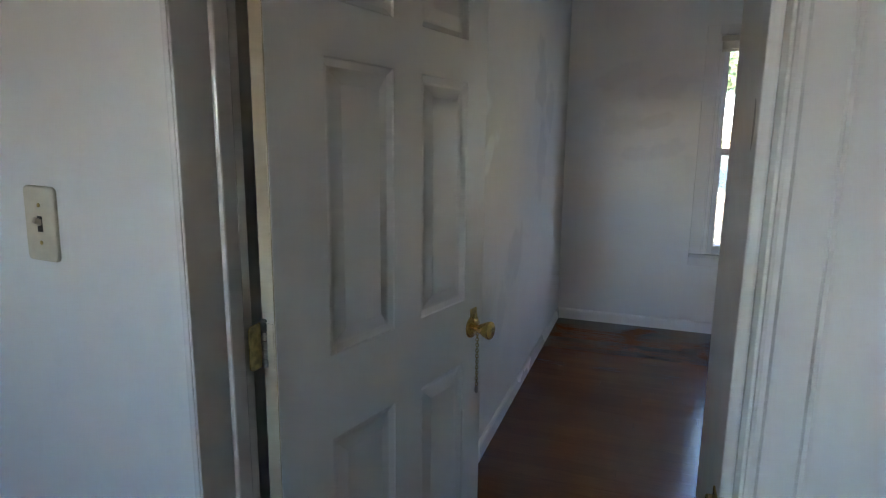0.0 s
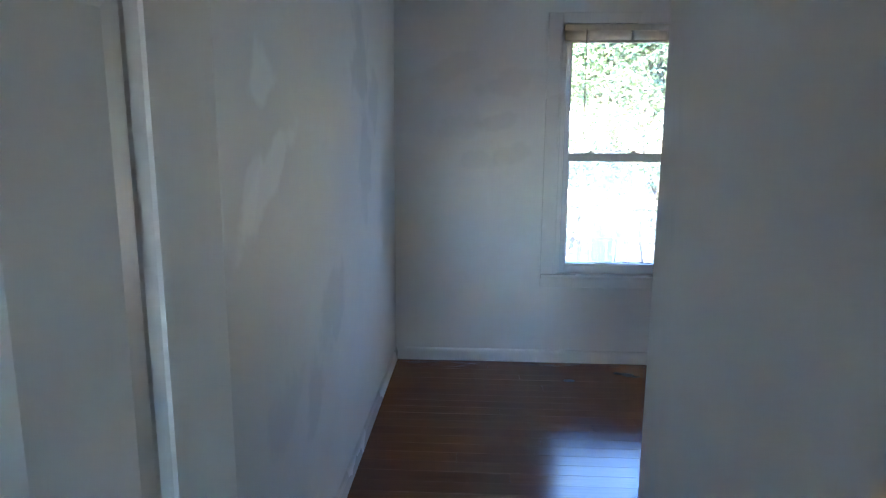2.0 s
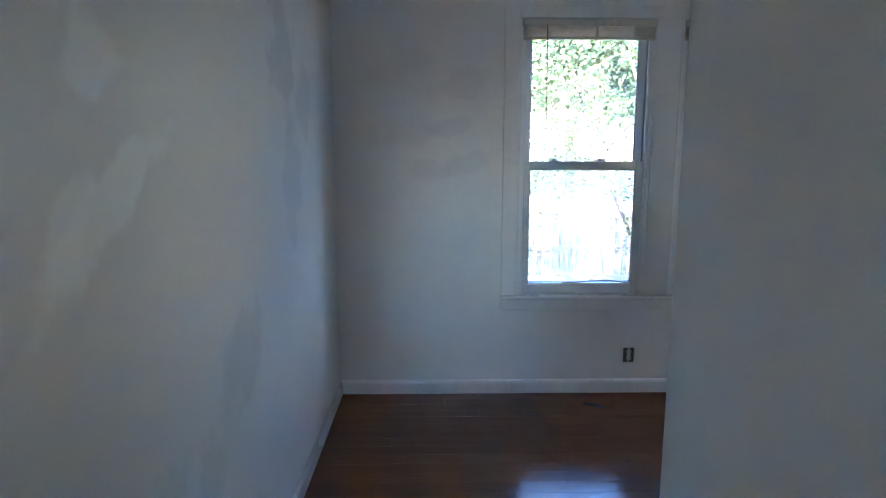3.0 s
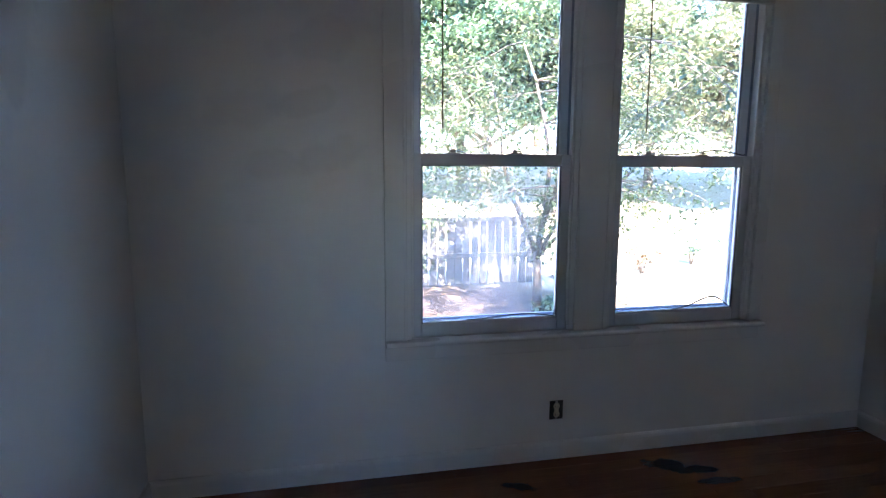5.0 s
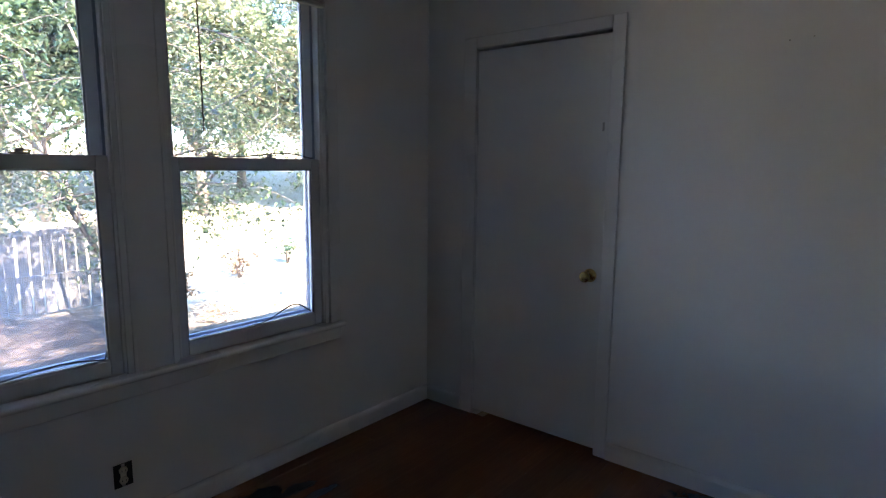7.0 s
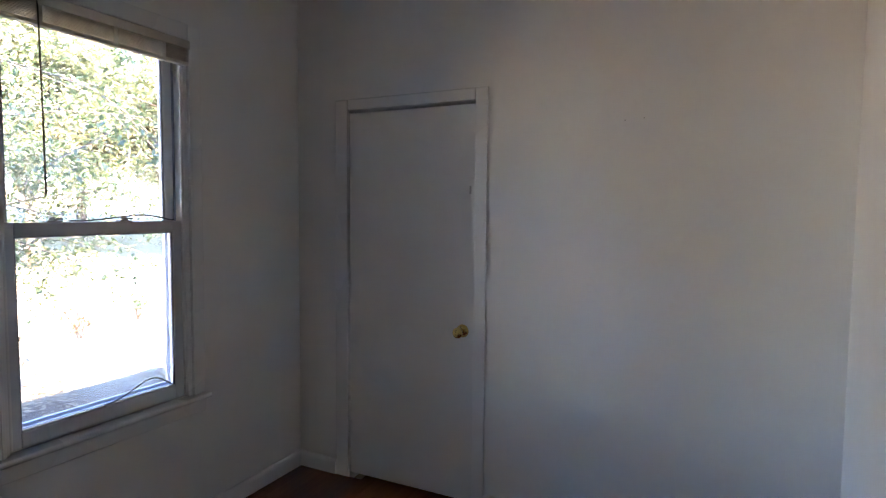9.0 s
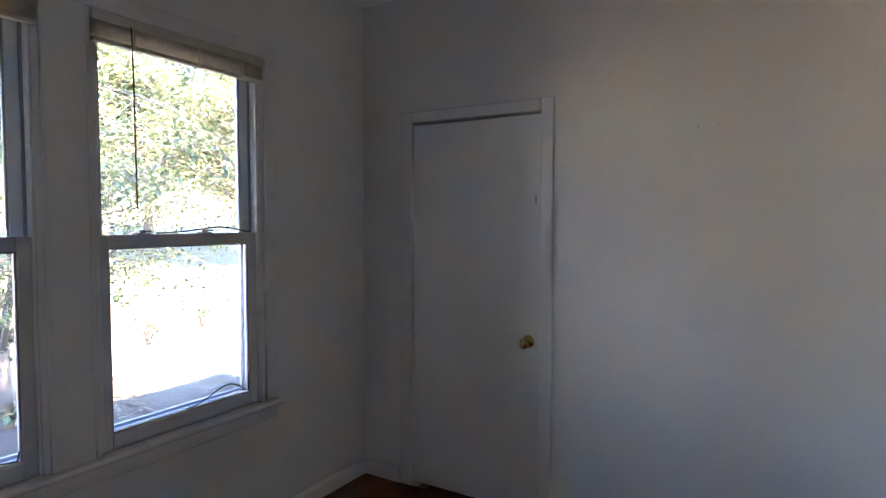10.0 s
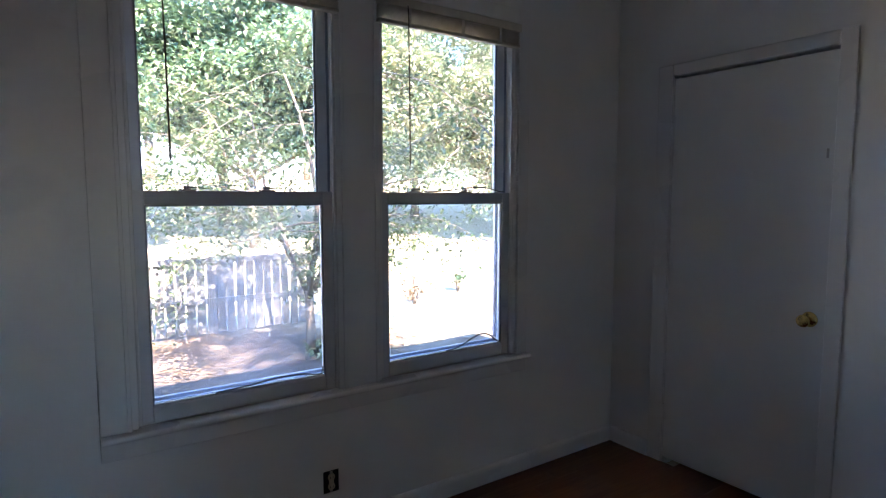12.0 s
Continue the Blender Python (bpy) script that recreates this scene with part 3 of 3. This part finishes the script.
def casing(name, lo_x, hi_x, top, y, face):
    """Door casing of three mitred boards; face is -1 towards -y, 1 towards +y."""
    bm = bmesh.new()
    for base, up in (((lo_x, y), -1), ((hi_x, y), 1)):
        if up < 0:   # the hinge side has a mere bead along the jamb, plastered flush
            boxes(bm, ((lo_x - 0.014, y - 0.004, 0), (lo_x - 0.004, y, top)), bevel=0.002)
            continue
        ring = []
        for z in (0.0, None):
            ring.append([bm.verts.new((base[0] + up * (u + 0.004), y + face * o, z if z is not None else top + u)) for o, u in CASE])
        k = len(CASE)
        for i in range(k):
            bm.faces.new((ring[0][i], ring[0][(i + 1) % k], ring[1][(i + 1) % k], ring[1][i]))
        bm.faces.new(ring[0]), bm.faces.new(ring[1])
    ring = [[bm.verts.new((x + s * (u + 0.004), y + face * o, top + u)) for o, u in CASE] for x, s in ((lo_x, -1), (hi_x, 1))]
    for i in range(len(CASE)):
        k = len(CASE)
        bm.faces.new((ring[0][i], ring[0][(i + 1) % k], ring[1][(i + 1) % k], ring[1][i]))
    bmesh.ops.recalc_face_normals(bm, faces=bm.faces[:])
    return setting(name, bm, trim_mat, "off-white painted moulded door casing", "trim")


casing("trim_hall_casing", JAMB_L, JAMB_R, DOOR_TOP + 0.004, DOOR_S, -1)
rc = bmesh.new()
boxes(rc, ((JAMB_L + 0.01, DOOR_N, DOOR_TOP + 0.004), (JAMB_R + 0.005, DOOR_N + 0.014, DOOR_TOP + 0.07)), bevel=0.003)
setting("trim_room_casing", rc, trim_mat, "off-white painted flat door casing", "trim")
sk = bmesh.new()
boxes(sk, ((JAMB_R - 0.0185, -4.082, 0.880), (JAMB_R - 0.0158, -4.046, 1.008)), bevel=0.001)
boxes(sk, ((JAMB_R - 0.026, -4.052, 0.900), (JAMB_R - 0.014, -4.036, 0.990)), bevel=0.003)
part("strike_plate", sk, brass_mat, tagged(new("door_strike"), "worn brass strike plate on the door jamb", "strike plate"))


def butt_hinge(parent, m, leaf_mat, pin_mat):
    """A butt hinge: jamb leaf in the yz plane of m, door leaf, five-part barrel, screws."""
    h = bmesh.new()
    boxes(h, ((-0.001, -0.038, -0.044), (0.0018, -0.003, 0.044)))
    ends = [e for e in h.edges if abs(e.verts[0].co.x - e.verts[1].co.x) > 0.002 and e.verts[0].co.y < -0.03]
    bmesh.ops.bevel(h, geom=ends, offset=0.010, segments=4, profile=0.5, affect="EDGES")
    for z, y in ((-0.030, -0.026), (-0.010, -0.018), (0.010, -0.026), (0.030, -0.018)):
        lathe(h, [(0.0042, 0), (0.0038, 0.0012)], pose(0.0016, y, z, 0, 90), 8)
    ob = part("hinge", h, leaf_mat, parent)
    ob.matrix_basis = m
    b = bmesh.new()
    for i in range(5):
        z = -0.044 + i * 0.0177
        lathe(b, [(0.0062, 0), (0.0072, 0.001), (0.0072, 0.0158), (0.0062, 0.0168)], pose(0.008, -0.001, z), 14)
    lathe(b, [(0.004, 0), (0.0074, 0.002), (0.005, 0.006)], pose(0.008, -0.001, 0.0445), 10)
    part("barrel", b, pin_mat, ob)
    return ob


def knob_set(parent, m, mat):
    """A round knob on a rose; it stands out along z of m."""
    k = part("door_knob", lathe(bmesh.new(), [(0.011, 0.006), (0.0095, 0.022), (0.0125, 0.029), (0.019, 0.041), (0.0255, 0.056), (0.0268, 0.062), (0.0255, 0.0665), (0.018, 0.069), (0.006, 0.070)], pose(0, 0, 0), 28), mat, parent, "round brass knob", True)
    k.matrix_basis = m
    part("rose", lathe(bmesh.new(), [(0.033, 0), (0.033, 0.003), (0.029, 0.007), (0.016, 0.010), (0.012, 0.012)], pose(0, 0, 0), 28), mat, k, "", True)
    return k


def raised_panel(x0, x1, z0, z1, thick):
    """A moulded panel, both sides: sunk edge, slope and raised field."""
    bm = bmesh.new()
    for s, y in ((-1, -thick), (1, 0.0)):
        rings = []
        for inset, depth in ((0, 0), (0.003, 0.004), (0.016, 0.0095), (0.022, 0.0095), (0.047, 0.003), (0.050, 0.0022)):
            d = y - s * depth
            rings.append([bm.verts.new(p) for p in ((x0 + inset, d, z0 + inset), (x1 - inset, d, z0 + inset), (x1 - inset, d, z1 - inset), (x0 + inset, d, z1 - inset))])
        for p, q in zip(rings, rings[1:]):
            for i in range(4):
                bm.faces.new((p[i], p[(i + 1) % 4], q[(i + 1) % 4], q[i]))
        bm.faces.new(rings[-1])
    bmesh.ops.recalc_face_normals(bm, faces=bm.faces[:])
    return bm


def entry_door():
    d = thing("door_1", "open off-white six-panel door with brass knob", "door", kind="structure", at=pose(-0.018, -3.957, 0, 0, 0, 76.4))
    T, L, R, B, H = 0.035, 0.004, 0.792, 0.012, 2.045
    cols, rows = ((0.145, 0.365), (0.475, 0.690)), ((0.215, 0.822), (1.012, 1.620), (1.728, 1.915))
    zs = [B, *[v for r in rows for v in r], H]
    leaf = bmesh.new()
    boxes(leaf, ((L, -T, B), (cols[0][0], 0, H)), ((cols[1][1], -T, B), (R, 0, H)))
    for a, b in zip(zs[0::2], zs[1::2]):
        boxes(leaf, ((cols[0][0], -T, a), (cols[1][1], 0, b)))
    for a, b in rows:
        boxes(leaf, ((cols[0][1], -T, a), (cols[1][0], 0, b)))
    bmesh.ops.remove_doubles(leaf, verts=leaf.verts[:], dist=0.0004)
    part("leaf", leaf, door_mat, d)
    for c in cols:
        for r in rows:
            part("panel", raised_panel(*c, *r, T), door_mat, d)
    part("hinge_edge", box((0.0005, -T + 0.0005, B), (0.0041, -0.0005, H), 0.001), edge_mat, d, "yellowed bare door edge")
    knob_set(d, pose(0.732, -T, 0.921, 90), brass_mat)
    knob_set(d, pose(0.732, 0, 0.921, -90), brass_mat)
    part("latch_face", box((R - 0.001, -T + 0.005, 0.893), (R + 0.0015, -0.005, 0.949), 0.0006), aged_brass_mat, d)
    for z in (0.27, 1.075, 1.83):
        butt_hinge(d, pose(-0.0015, 0, z, 0, 0, -76.4), aged_brass_mat, steel_mat)
        leafh = boxes(bmesh.new(), ((-0.0012, -0.032, z - 0.044), (0.0004, -0.002, z + 0.044)), bevel=0.0004)
        part("hinge_leaf", leafh, edge_mat, d, "painted-over hinge leaf")
    # door chain hanging from its holder above the knob
    ch = thing("door_chain", "", "")
    ch.parent = d
    part("holder", boxes(bmesh.new(), ((0.722, -T - 0.004, 0.938), (0.756, -T, 0.978)), ((0.731, -T - 0.012, 0.946), (0.747, -T - 0.003, 0.962)), bevel=0.0015), aged_brass_mat, ch)
    links = bmesh.new()
    z, i = 0.944, 0
    while z > 0.735:
        turn = pose(0.741 + 0.0008 * math.sin(i * 1.7), -T - 0.016, z, 0, 0, 90 * (i % 2) + 35)
        tube(links, [turn @ Vector((0.0042 * math.cos(a), 0, 0.0066 * math.sin(a))) for a in np.linspace(0, 2 * math.pi, 9)], [0.0014] * 9, 5)
        z -= 0.0088
        i += 1
    part("chain", links, aged_brass_mat, ch)
    part("chain_end", lathe(bmesh.new(), [(0.003, 0), (0.0055, 0.004), (0.0055, 0.016), (0.003, 0.021)], pose(0.741, -T - 0.016, 0.713), 10), steel_mat, ch)
    return d


entry_door()


def closet_door():
    d = thing("door_2", "closed flat off-white closet door with small brass knob", "door", kind="structure", at=pose(EAST, 0, 0))
    y0, y1, top = CLOSET[0] + 0.003, CLOSET[1] - 0.004, CLOSET[2] - 0.014
    part("leaf", box((0.002, y0, 0.028), (0.037, y1, top), 0.002), door_mat, d)
    knob_set(d, pose(0.002, -1.035, 0.905, 0, -90), brass_mat)
    for z in (0.28, 1.06, 1.80):
        h = bmesh.new()
        for i in range(3):
            lathe(h, [(0.0055, 0), (0.0062, 0.001), (0.0062, 0.028), (0.0055, 0.029)], pose(-0.004, CLOSET[1] - 0.001, z - 0.045 + i * 0.03), 10)
        boxes(h, ((0.0, CLOSET[1] - 0.018, z - 0.045), (0.0022, CLOSET[1] - 0.004, z + 0.045)))
        part("hinge", h, trim_mat, d, "painted-over hinge")
    part("latch_scar", boxes(bmesh.new(), ((0.0008, -1.074, 1.592), (0.0022, -1.064, 1.632)), bevel=0.0004), lock_mat, d, "grey latch scar")
    return d


closet_door()
cc = bmesh.new()
c0, c1, ct = CLOSET
boxes(cc, ((EAST - 0.013, c0 - 0.066, 0), (EAST, c0 - 0.001, ct + 0.060)), ((EAST - 0.013, c1 + 0.001, 0), (EAST, c1 + 0.085, ct + 0.060)), ((EAST - 0.013, c0 - 0.001, ct + 0.001), (EAST, c1 + 0.001, ct + 0.060)), bevel=0.005)
boxes(cc, ((EAST, c0 - 0.001, 0), (EAST + 0.10, c0 + 0.0005, ct)), ((EAST, c1 - 0.0005, 0), (EAST + 0.10, c1 + 0.001, ct)), ((EAST + 0.04, c0, 0), (EAST + 0.052, c0 + 0.012, ct)), ((EAST + 0.04, c1 - 0.012, 0), (EAST + 0.052, c1, ct)))
setting("trim_closet_casing", cc, trim_mat, "off-white painted flat closet door casing", "trim")

# nails left in the walls
for m in (pose(EAST, -1.878, 1.910, 0, -90), pose(EAST, -1.80, 1.905, 0, -90), pose(PART, -3.30, 1.95, 0, -90)):
    n_ob = part("wall_nail", lathe(bmesh.new(), [(0.0012, 0), (0.0012, 0.008), (0.003, 0.0085), (0.003, 0.0095)], pose(0, 0, 0), 8), steel_mat, None)
    n_ob.matrix_basis = m
    tagged(n_ob, "small steel nail stuck in the painted wall", "nail", "wall nails")


# ---- outdoors ----
def ground_sheet():
    xs = sorted({*np.linspace(-60, 70, 66).round(2).tolist(), *np.linspace(-4, 10, 57).round(2).tolist(), -900.0, 900.0})
    ys = sorted({*np.linspace(-40, 70, 56).round(2).tolist(), *np.linspace(0.5, 9, 40).round(2).tolist(), -900.0, 900.0})
    rise = lambda x, y: -0.62 + 0.035 * noise.noise((x * 0.9, y * 0.9, 0)) + 3.6 * max(0.0, min(1.0, (y - 16) / 30)) ** 1.2
    verts = [(x, y, rise(x, y)) for y in ys for x in xs]
    k = len(xs)
    faces = [(j * k + i, j * k + i + 1, (j + 1) * k + i + 1, (j + 1) * k + i) for j in range(len(ys) - 1) for i in range(k - 1)]
    me = bpy.data.meshes.new("ground")
    me.from_pydata(verts, [], faces)
    me.materials.append(ground_mat)
    me.shade_smooth()
    return tagged(new("ground", me), "bare dirt yard turning to pale dry grass", "ground", "", "structure")


ground_sheet()
# wall skirt between the floor and the ground
setting("wall_foundation", boxes(bmesh.new(), ((-1.42, OUT - 0.06, -0.8), (EAST + 0.8, OUT + 0.004, -0.1))), siding_mat, "grey house foundation", "wall")


def fence(x0, x1, y):
    f = thing("wood_fence", "weathered grey wooden board fence with three rails", "fence", at=pose(x0, y, -0.64))
    w = x1 - x0
    for z in (0.50, 1.10):
        part("rail", box((0, -0.045, z), (w, -0.005, z + 0.085), 0.004), fence_mat, f)
    x = 0.0
    for i in range(int(w / 2.0) + 1):
        part("post", box((i * 2.0, 0.016, -0.2), (i * 2.0 + 0.09, 0.10, 1.16), 0.006), fence_mat, f)
    rng = random.Random(5)
    shapes = []
    for k in range(4):
        me = bpy.data.meshes.new("board")
        h = 1.14 + 0.02 * k
        bm = box((0, 0, 0.05), (0.112 + 0.005 * k, 0.018, h), 0.003)
        bm.to_mesh(me)
        bm.free()
        me.materials.append(fence_mat)
        shapes.append(me)
    while x < w - 0.1:
        b = new("board", rng.choice(shapes))
        b.parent = f
        b.matrix_basis = pose(x, -0.004, rng.uniform(-0.01, 0.02), 0, rng.uniform(-0.6, 0.6), 0)
        x += 0.133 + rng.uniform(0.0, 0.012)
    return f


fence(-3.2, 4.45, 6.75)


def wire_fence(x0, x1, y):
    f = thing("wire_fence", "rusty wire fence on thin posts", "fence", at=pose(x0, y, -0.62))
    for i in range(5):
        part("post", tube(bmesh.new(), [(i * (x1 - x0) / 4, 0, -0.1), (i * (x1 - x0) / 4 + 0.01, 0, 1.2)], [0.022, 0.02], 6), wire_mat, f)
    for z in (0.35, 0.75, 1.1):
        pts = [(u, 0.01, z - 0.05 * math.sin(math.pi * (u * 4 / (x1 - x0)) % math.pi)) for u in np.linspace(0, x1 - x0, 33)]
        part("wire", tube(bmesh.new(), pts, [0.004] * 33, 4), wire_mat, f)
    return f


wire_fence(4.6, 13.5, 7.6)


def leaf_mesh(name, centres, sizes, material, seed, count, droop=0.25, leaf=0.065):
    """Many folded leaves scattered in clumps."""
    g = np.random.default_rng(seed)
    c = np.asarray(centres)
    pick = g.integers(0, len(c), count)
    off = g.normal(size=(count, 3))
    off /= np.linalg.norm(off, axis=1)[:, None]
    off *= (g.random(count) ** 0.45)[:, None] * np.asarray(sizes)[pick][:, None] * np.array([1.15, 1.15, 0.75])
    p = c[pick] + off
    yaw, tip, size = g.random(count) * 2 * np.pi, g.normal(-droop, 0.5, count), g.uniform(0.7, 1.3, count) * leaf
    a = np.stack([np.cos(yaw) * np.cos(tip), np.sin(yaw) * np.cos(tip), np.sin(tip)], 1)
    s = np.stack([-np.sin(yaw), np.cos(yaw), g.normal(0, 0.35, count)], 1)
    n = np.cross(a, s)
    v = np.stack([p, p + (a * 0.45 + s * 0.34 + n * 0.10) * size[:, None] * 1.3, p + a * size[:, None] * 1.5, p + (a * 0.45 - s * 0.34 + n * 0.10) * size[:, None] * 1.3], 1).reshape(-1, 3)
    i = np.arange(count)[:, None] * 4
    tri = np.concatenate([i + [0, 1, 2], i + [0, 2, 3]], 1).reshape(-1, 3)
    me = bpy.data.meshes.new(name)
    me.from_pydata(v.tolist(), [], tri.tolist())
    me.materials.append(material)
    return me


def tree(height, spread, trunk_r, seed, leaves, material, label, at, crown_from=0.35, clump=0.55, leaf=0.065, lift=0.9, limbs=6, steep=(0.5, 1.6), hang=(0.1, 0.8), keep=1.0):
    """A tree: tapered trunk, limbs and twigs, crown of leaf clumps at the limb ends."""
    rng = random.Random(seed)
    t = thing("tree", label, "tree", "yard trees", at=at)
    wood, ends = bmesh.new(), []

    def limb(p, way, length, r, depth):
        pts, rad, q, d = [p], [r], Vector(p), Vector(way).normalized()
        k = 5
        for i in range(k):
            d = (d + Vector((rng.uniform(-1, 1), rng.uniform(-1, 1), rng.uniform(-1.3 + lift, lift))) * 0.20).normalized()
            q = q + d * (length / k)
            pts.append(tuple(q)), rad.append(r * (1 - 0.75 * (i + 1) / k))
            if depth < 2 and i >= 1:
                for _ in range(2 if depth == 0 else 1):
                    a = rng.uniform(0, 2 * math.pi)
                    side = Vector((math.cos(a), math.sin(a), rng.uniform(*hang)))
                    limb(tuple(q), d * 0.5 + side, length * rng.uniform(0.42, 0.62), max(0.006, rad[-1] * 0.62), depth + 1)
            if depth >= 1:
                ends.append((*q,))
        tube(wood, pts, [max(0.004, v) for v in rad], 8 if depth == 0 else 5)
        ends.append(tuple(q))

    lean = (rng.uniform(-0.08, 0.08), rng.uniform(-0.08, 0.08))
    base = (0.0, 0.0, -0.1)
    fork = (lean[0] * height * crown_from, lean[1] * height * crown_from, height * crown_from)
    tube(wood, [base, tuple((b + f) / 2 + rng.uniform(-0.03, 0.03) for b, f in zip(base, fork)), fork], [trunk_r * 1.25, trunk_r, trunk_r * 0.8], 10)
    for i in range(limbs):
        b = 2 * math.pi * i / limbs + rng.uniform(-0.4, 0.4)
        up = rng.uniform(*steep)
        limb(tuple(Vector(fork) - Vector((lean[0], lean[1], 1)) * rng.uniform(0, 0.15) * height * crown_from), (math.cos(b), math.sin(b), up), spread * rng.uniform(0.8, 1.25), trunk_r * 0.55, 0)
    limb(fork, (lean[0], lean[1], 1), height * (1 - crown_from) * 0.8, trunk_r * 0.7, 0)
    part("trunk", wood, bark_mat, t, "grey-brown bark", True)
    if keep < 1:
        ends = [e for e in ends if rng.random() < keep]
    crown = new("crown", leaf_mesh("crown", ends, [clump * rng.uniform(0.6, 1.2) for _ in ends], material, seed, leaves, 0.25, leaf))
    crown.parent = t
    return t


tree(4.4, 2.5, 0.060, 11, 22000, yard_leaf, "slender yard tree forking low, with thin green foliage", pose(3.55, 4.75, -0.62, 0, 0, 40), 0.20, 0.24, 0.038, 0.30, 5, (1.2, 2.6), (-0.75, 0.2))
big = tree(10.8, 3.9, 0.20, 21, 50000, green_leaf, "leafy green shade tree", pose(2.2, 19.5, -0.5), 0.27, 0.90, 0.16, keep=0.36)
second = tree(10.2, 3.7, 0.18, 31, 46000, tan_leaf, "leafy tree with yellowing foliage", pose(12.0, 18.5, -0.5), 0.27, 0.80, 0.14, keep=0.36)
third = tree(11.5, 4.2, 0.22, 41, 46000, deep_leaf, "dense deep-green woodland tree", pose(7.2, 24.0, 0.3), 0.22, 1.0, 0.16, keep=0.6)
spots = [(third, -3.5, 24, 80, 1.0), (third, 17.5, 25, 160, 1.0), (big, 21.0, 19.5, 210, 1.0), (second, -5.0, 20, 120, 0.95), (big, 7.0, 19.0, 75, 0.92), (second, 16.8, 17.0, 60, 0.85), (third, 29, 24, 300, 1.0)]
spots += [(third, -24 + 6.2 * i, 47 + 3 * math.sin(i * 2.3), 47 * i, 1.4 + 0.15 * math.sin(i * 1.7)) for i in range(15)]
# unseen trees added in the northwest to cut sky light on the east wall
spots += [(third, -10.5, 22.5, 20, 0.9), (second, -10.0, 28, 10, 1.0)]
# out of view; added and placed so its shadow dapples the yard and fence
tree(16.5, 1.9, 0.24, 61, 5000, green_leaf, "tall unseen tree behind the house, added to dapple the yard", pose(0.7, -12.7, -0.62), 0.74, 0.42, 0.11)
for src, x, y, turn, s in spots:
    copy_thing(src, pose(x, y, -0.62 + 3.6 * max(0, min(1, (y - 16) / 30)) ** 1.2, 0, 0, turn) @ Matrix.Diagonal((s, s, s, 1)))


def bush(x, y, size, seed, material, count):
    rng = random.Random(seed)
    b = thing("bush", "low ragged bush by the wire fence", "bush", "yard bushes", at=pose(x, y, -0.62))
    wood, ends = bmesh.new(), []
    for i in range(9):
        a, r = rng.uniform(0, 6.28), rng.uniform(0.3, 1.0) * size
        tip = (r * math.cos(a), r * math.sin(a), rng.uniform(0.5, 1.2) * size)
        mid = (tip[0] * 0.35, tip[1] * 0.35, tip[2] * 0.65)
        tube(wood, [(0, 0, -0.05), mid, tip], [0.012, 0.008, 0.003], 5)
        ends += [mid, tip]
    part("stems", wood, bark_mat, b, "", True)
    c = new("foliage", leaf_mesh("foliage", ends, [0.22 * size] * len(ends), material, seed, count))
    c.parent = b
    return b


bush(6.6, 7.2, 0.45, 3, dry_leaf, 220)
bush(8.2, 8.0, 0.5, 4, green_leaf, 260)
bush(4.6, 5.6, 0.42, 6, dry_leaf, 420)
bush(3.72, 4.6, 0.22, 7, green_leaf, 360)
bush(10.3, 8.2, 0.6, 8, tan_leaf, 300)

# fallen leaves on the dirt
g_rng = np.random.default_rng(77)
lit = new("fallen_leaves", leaf_mesh("fallen_leaves", [(x, y, -0.60) for x, y in zip(g_rng.uniform(-1, 6, 120), g_rng.uniform(1.0, 6.6, 120))], [0.35] * 120, dry_leaf, 9, 3500, 0.0, 0.045))
for v in lit.data.vertices:
    v.co.z = -0.60 + 0.03 * abs(v.co.z + 0.6)
tagged(lit, "dry brown leaves scattered over the dirt yard", "leaf litter", "", "stuff")

# ---- floorboards ----
floor = tagged(part("floor", boxes(bmesh.new(), ((HALL_W, HALL_S, -0.12), (EAST + 0.7, NORTHF, -0.024))), raw_mat), "reddish-brown varnished floorboards with black stains", "floor", "", "structure")
rng = random.Random(3)
BOARD = 0.0858


def plank(x0, x1, y0, y1):
    """A floorboard with eased edges."""
    c = 0.0007
    mx, my = (x0 + x1) / 2, (y0 + y1) / 2
    x0, x1, y0, y1 = x0 - mx, x1 - mx, y0 - my, y1 - my
    low = [(x0, y0, -0.024), (x1, y0, -0.024), (x1, y1, -0.024), (x0, y1, -0.024)]
    mid = [(x, y, -c) for x, y, _ in low]
    top = [(x0 + c, y0 + c, 0), (x1 - c, y0 + c, 0), (x1 - c, y1 - c, 0), (x0 + c, y1 - c, 0)]
    faces = [(8, 9, 10, 11)] + [(b + i, b + (i + 1) % 4, b + 4 + (i + 1) % 4, b + 4 + i) for b in (0, 4) for i in range(4)]
    me = bpy.data.meshes.new("plank")
    me.from_pydata(low + mid + top, [], faces)
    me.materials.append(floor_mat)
    ob = new("plank", me)
    ob.parent = floor
    ob.matrix_basis = pose(mx, my, rng.uniform(-0.0008, 0.0), rng.uniform(-0.07, 0.07), 0, 0)


row = 0
y = NORTHF - 0.001
while y > -5.0:
    lo, hi = (WESTF + 0.001, EAST - 0.001) if y - BOARD > SOUTH - 0.02 else (WESTF + 0.001, PART - 0.001) if y - BOARD > DOOR_S - 0.05 else (-1.0, 1.9)
    if hi > EAST - 0.01 and CLOSET[0] < y < CLOSET[1]:
        hi = EAST + 0.6
    x = lo
    while x < hi - 0.01:
        x2 = min(hi, x + rng.uniform(0.9, 2.6) * (0.5 if x == lo and row % 2 else 1))
        if hi - x2 < 0.25:
            x2 = hi
        plank(x + 0.0003, x2 - 0.0003, y - BOARD + 0.0004, y)
        x = x2
    y -= BOARD
    row += 1
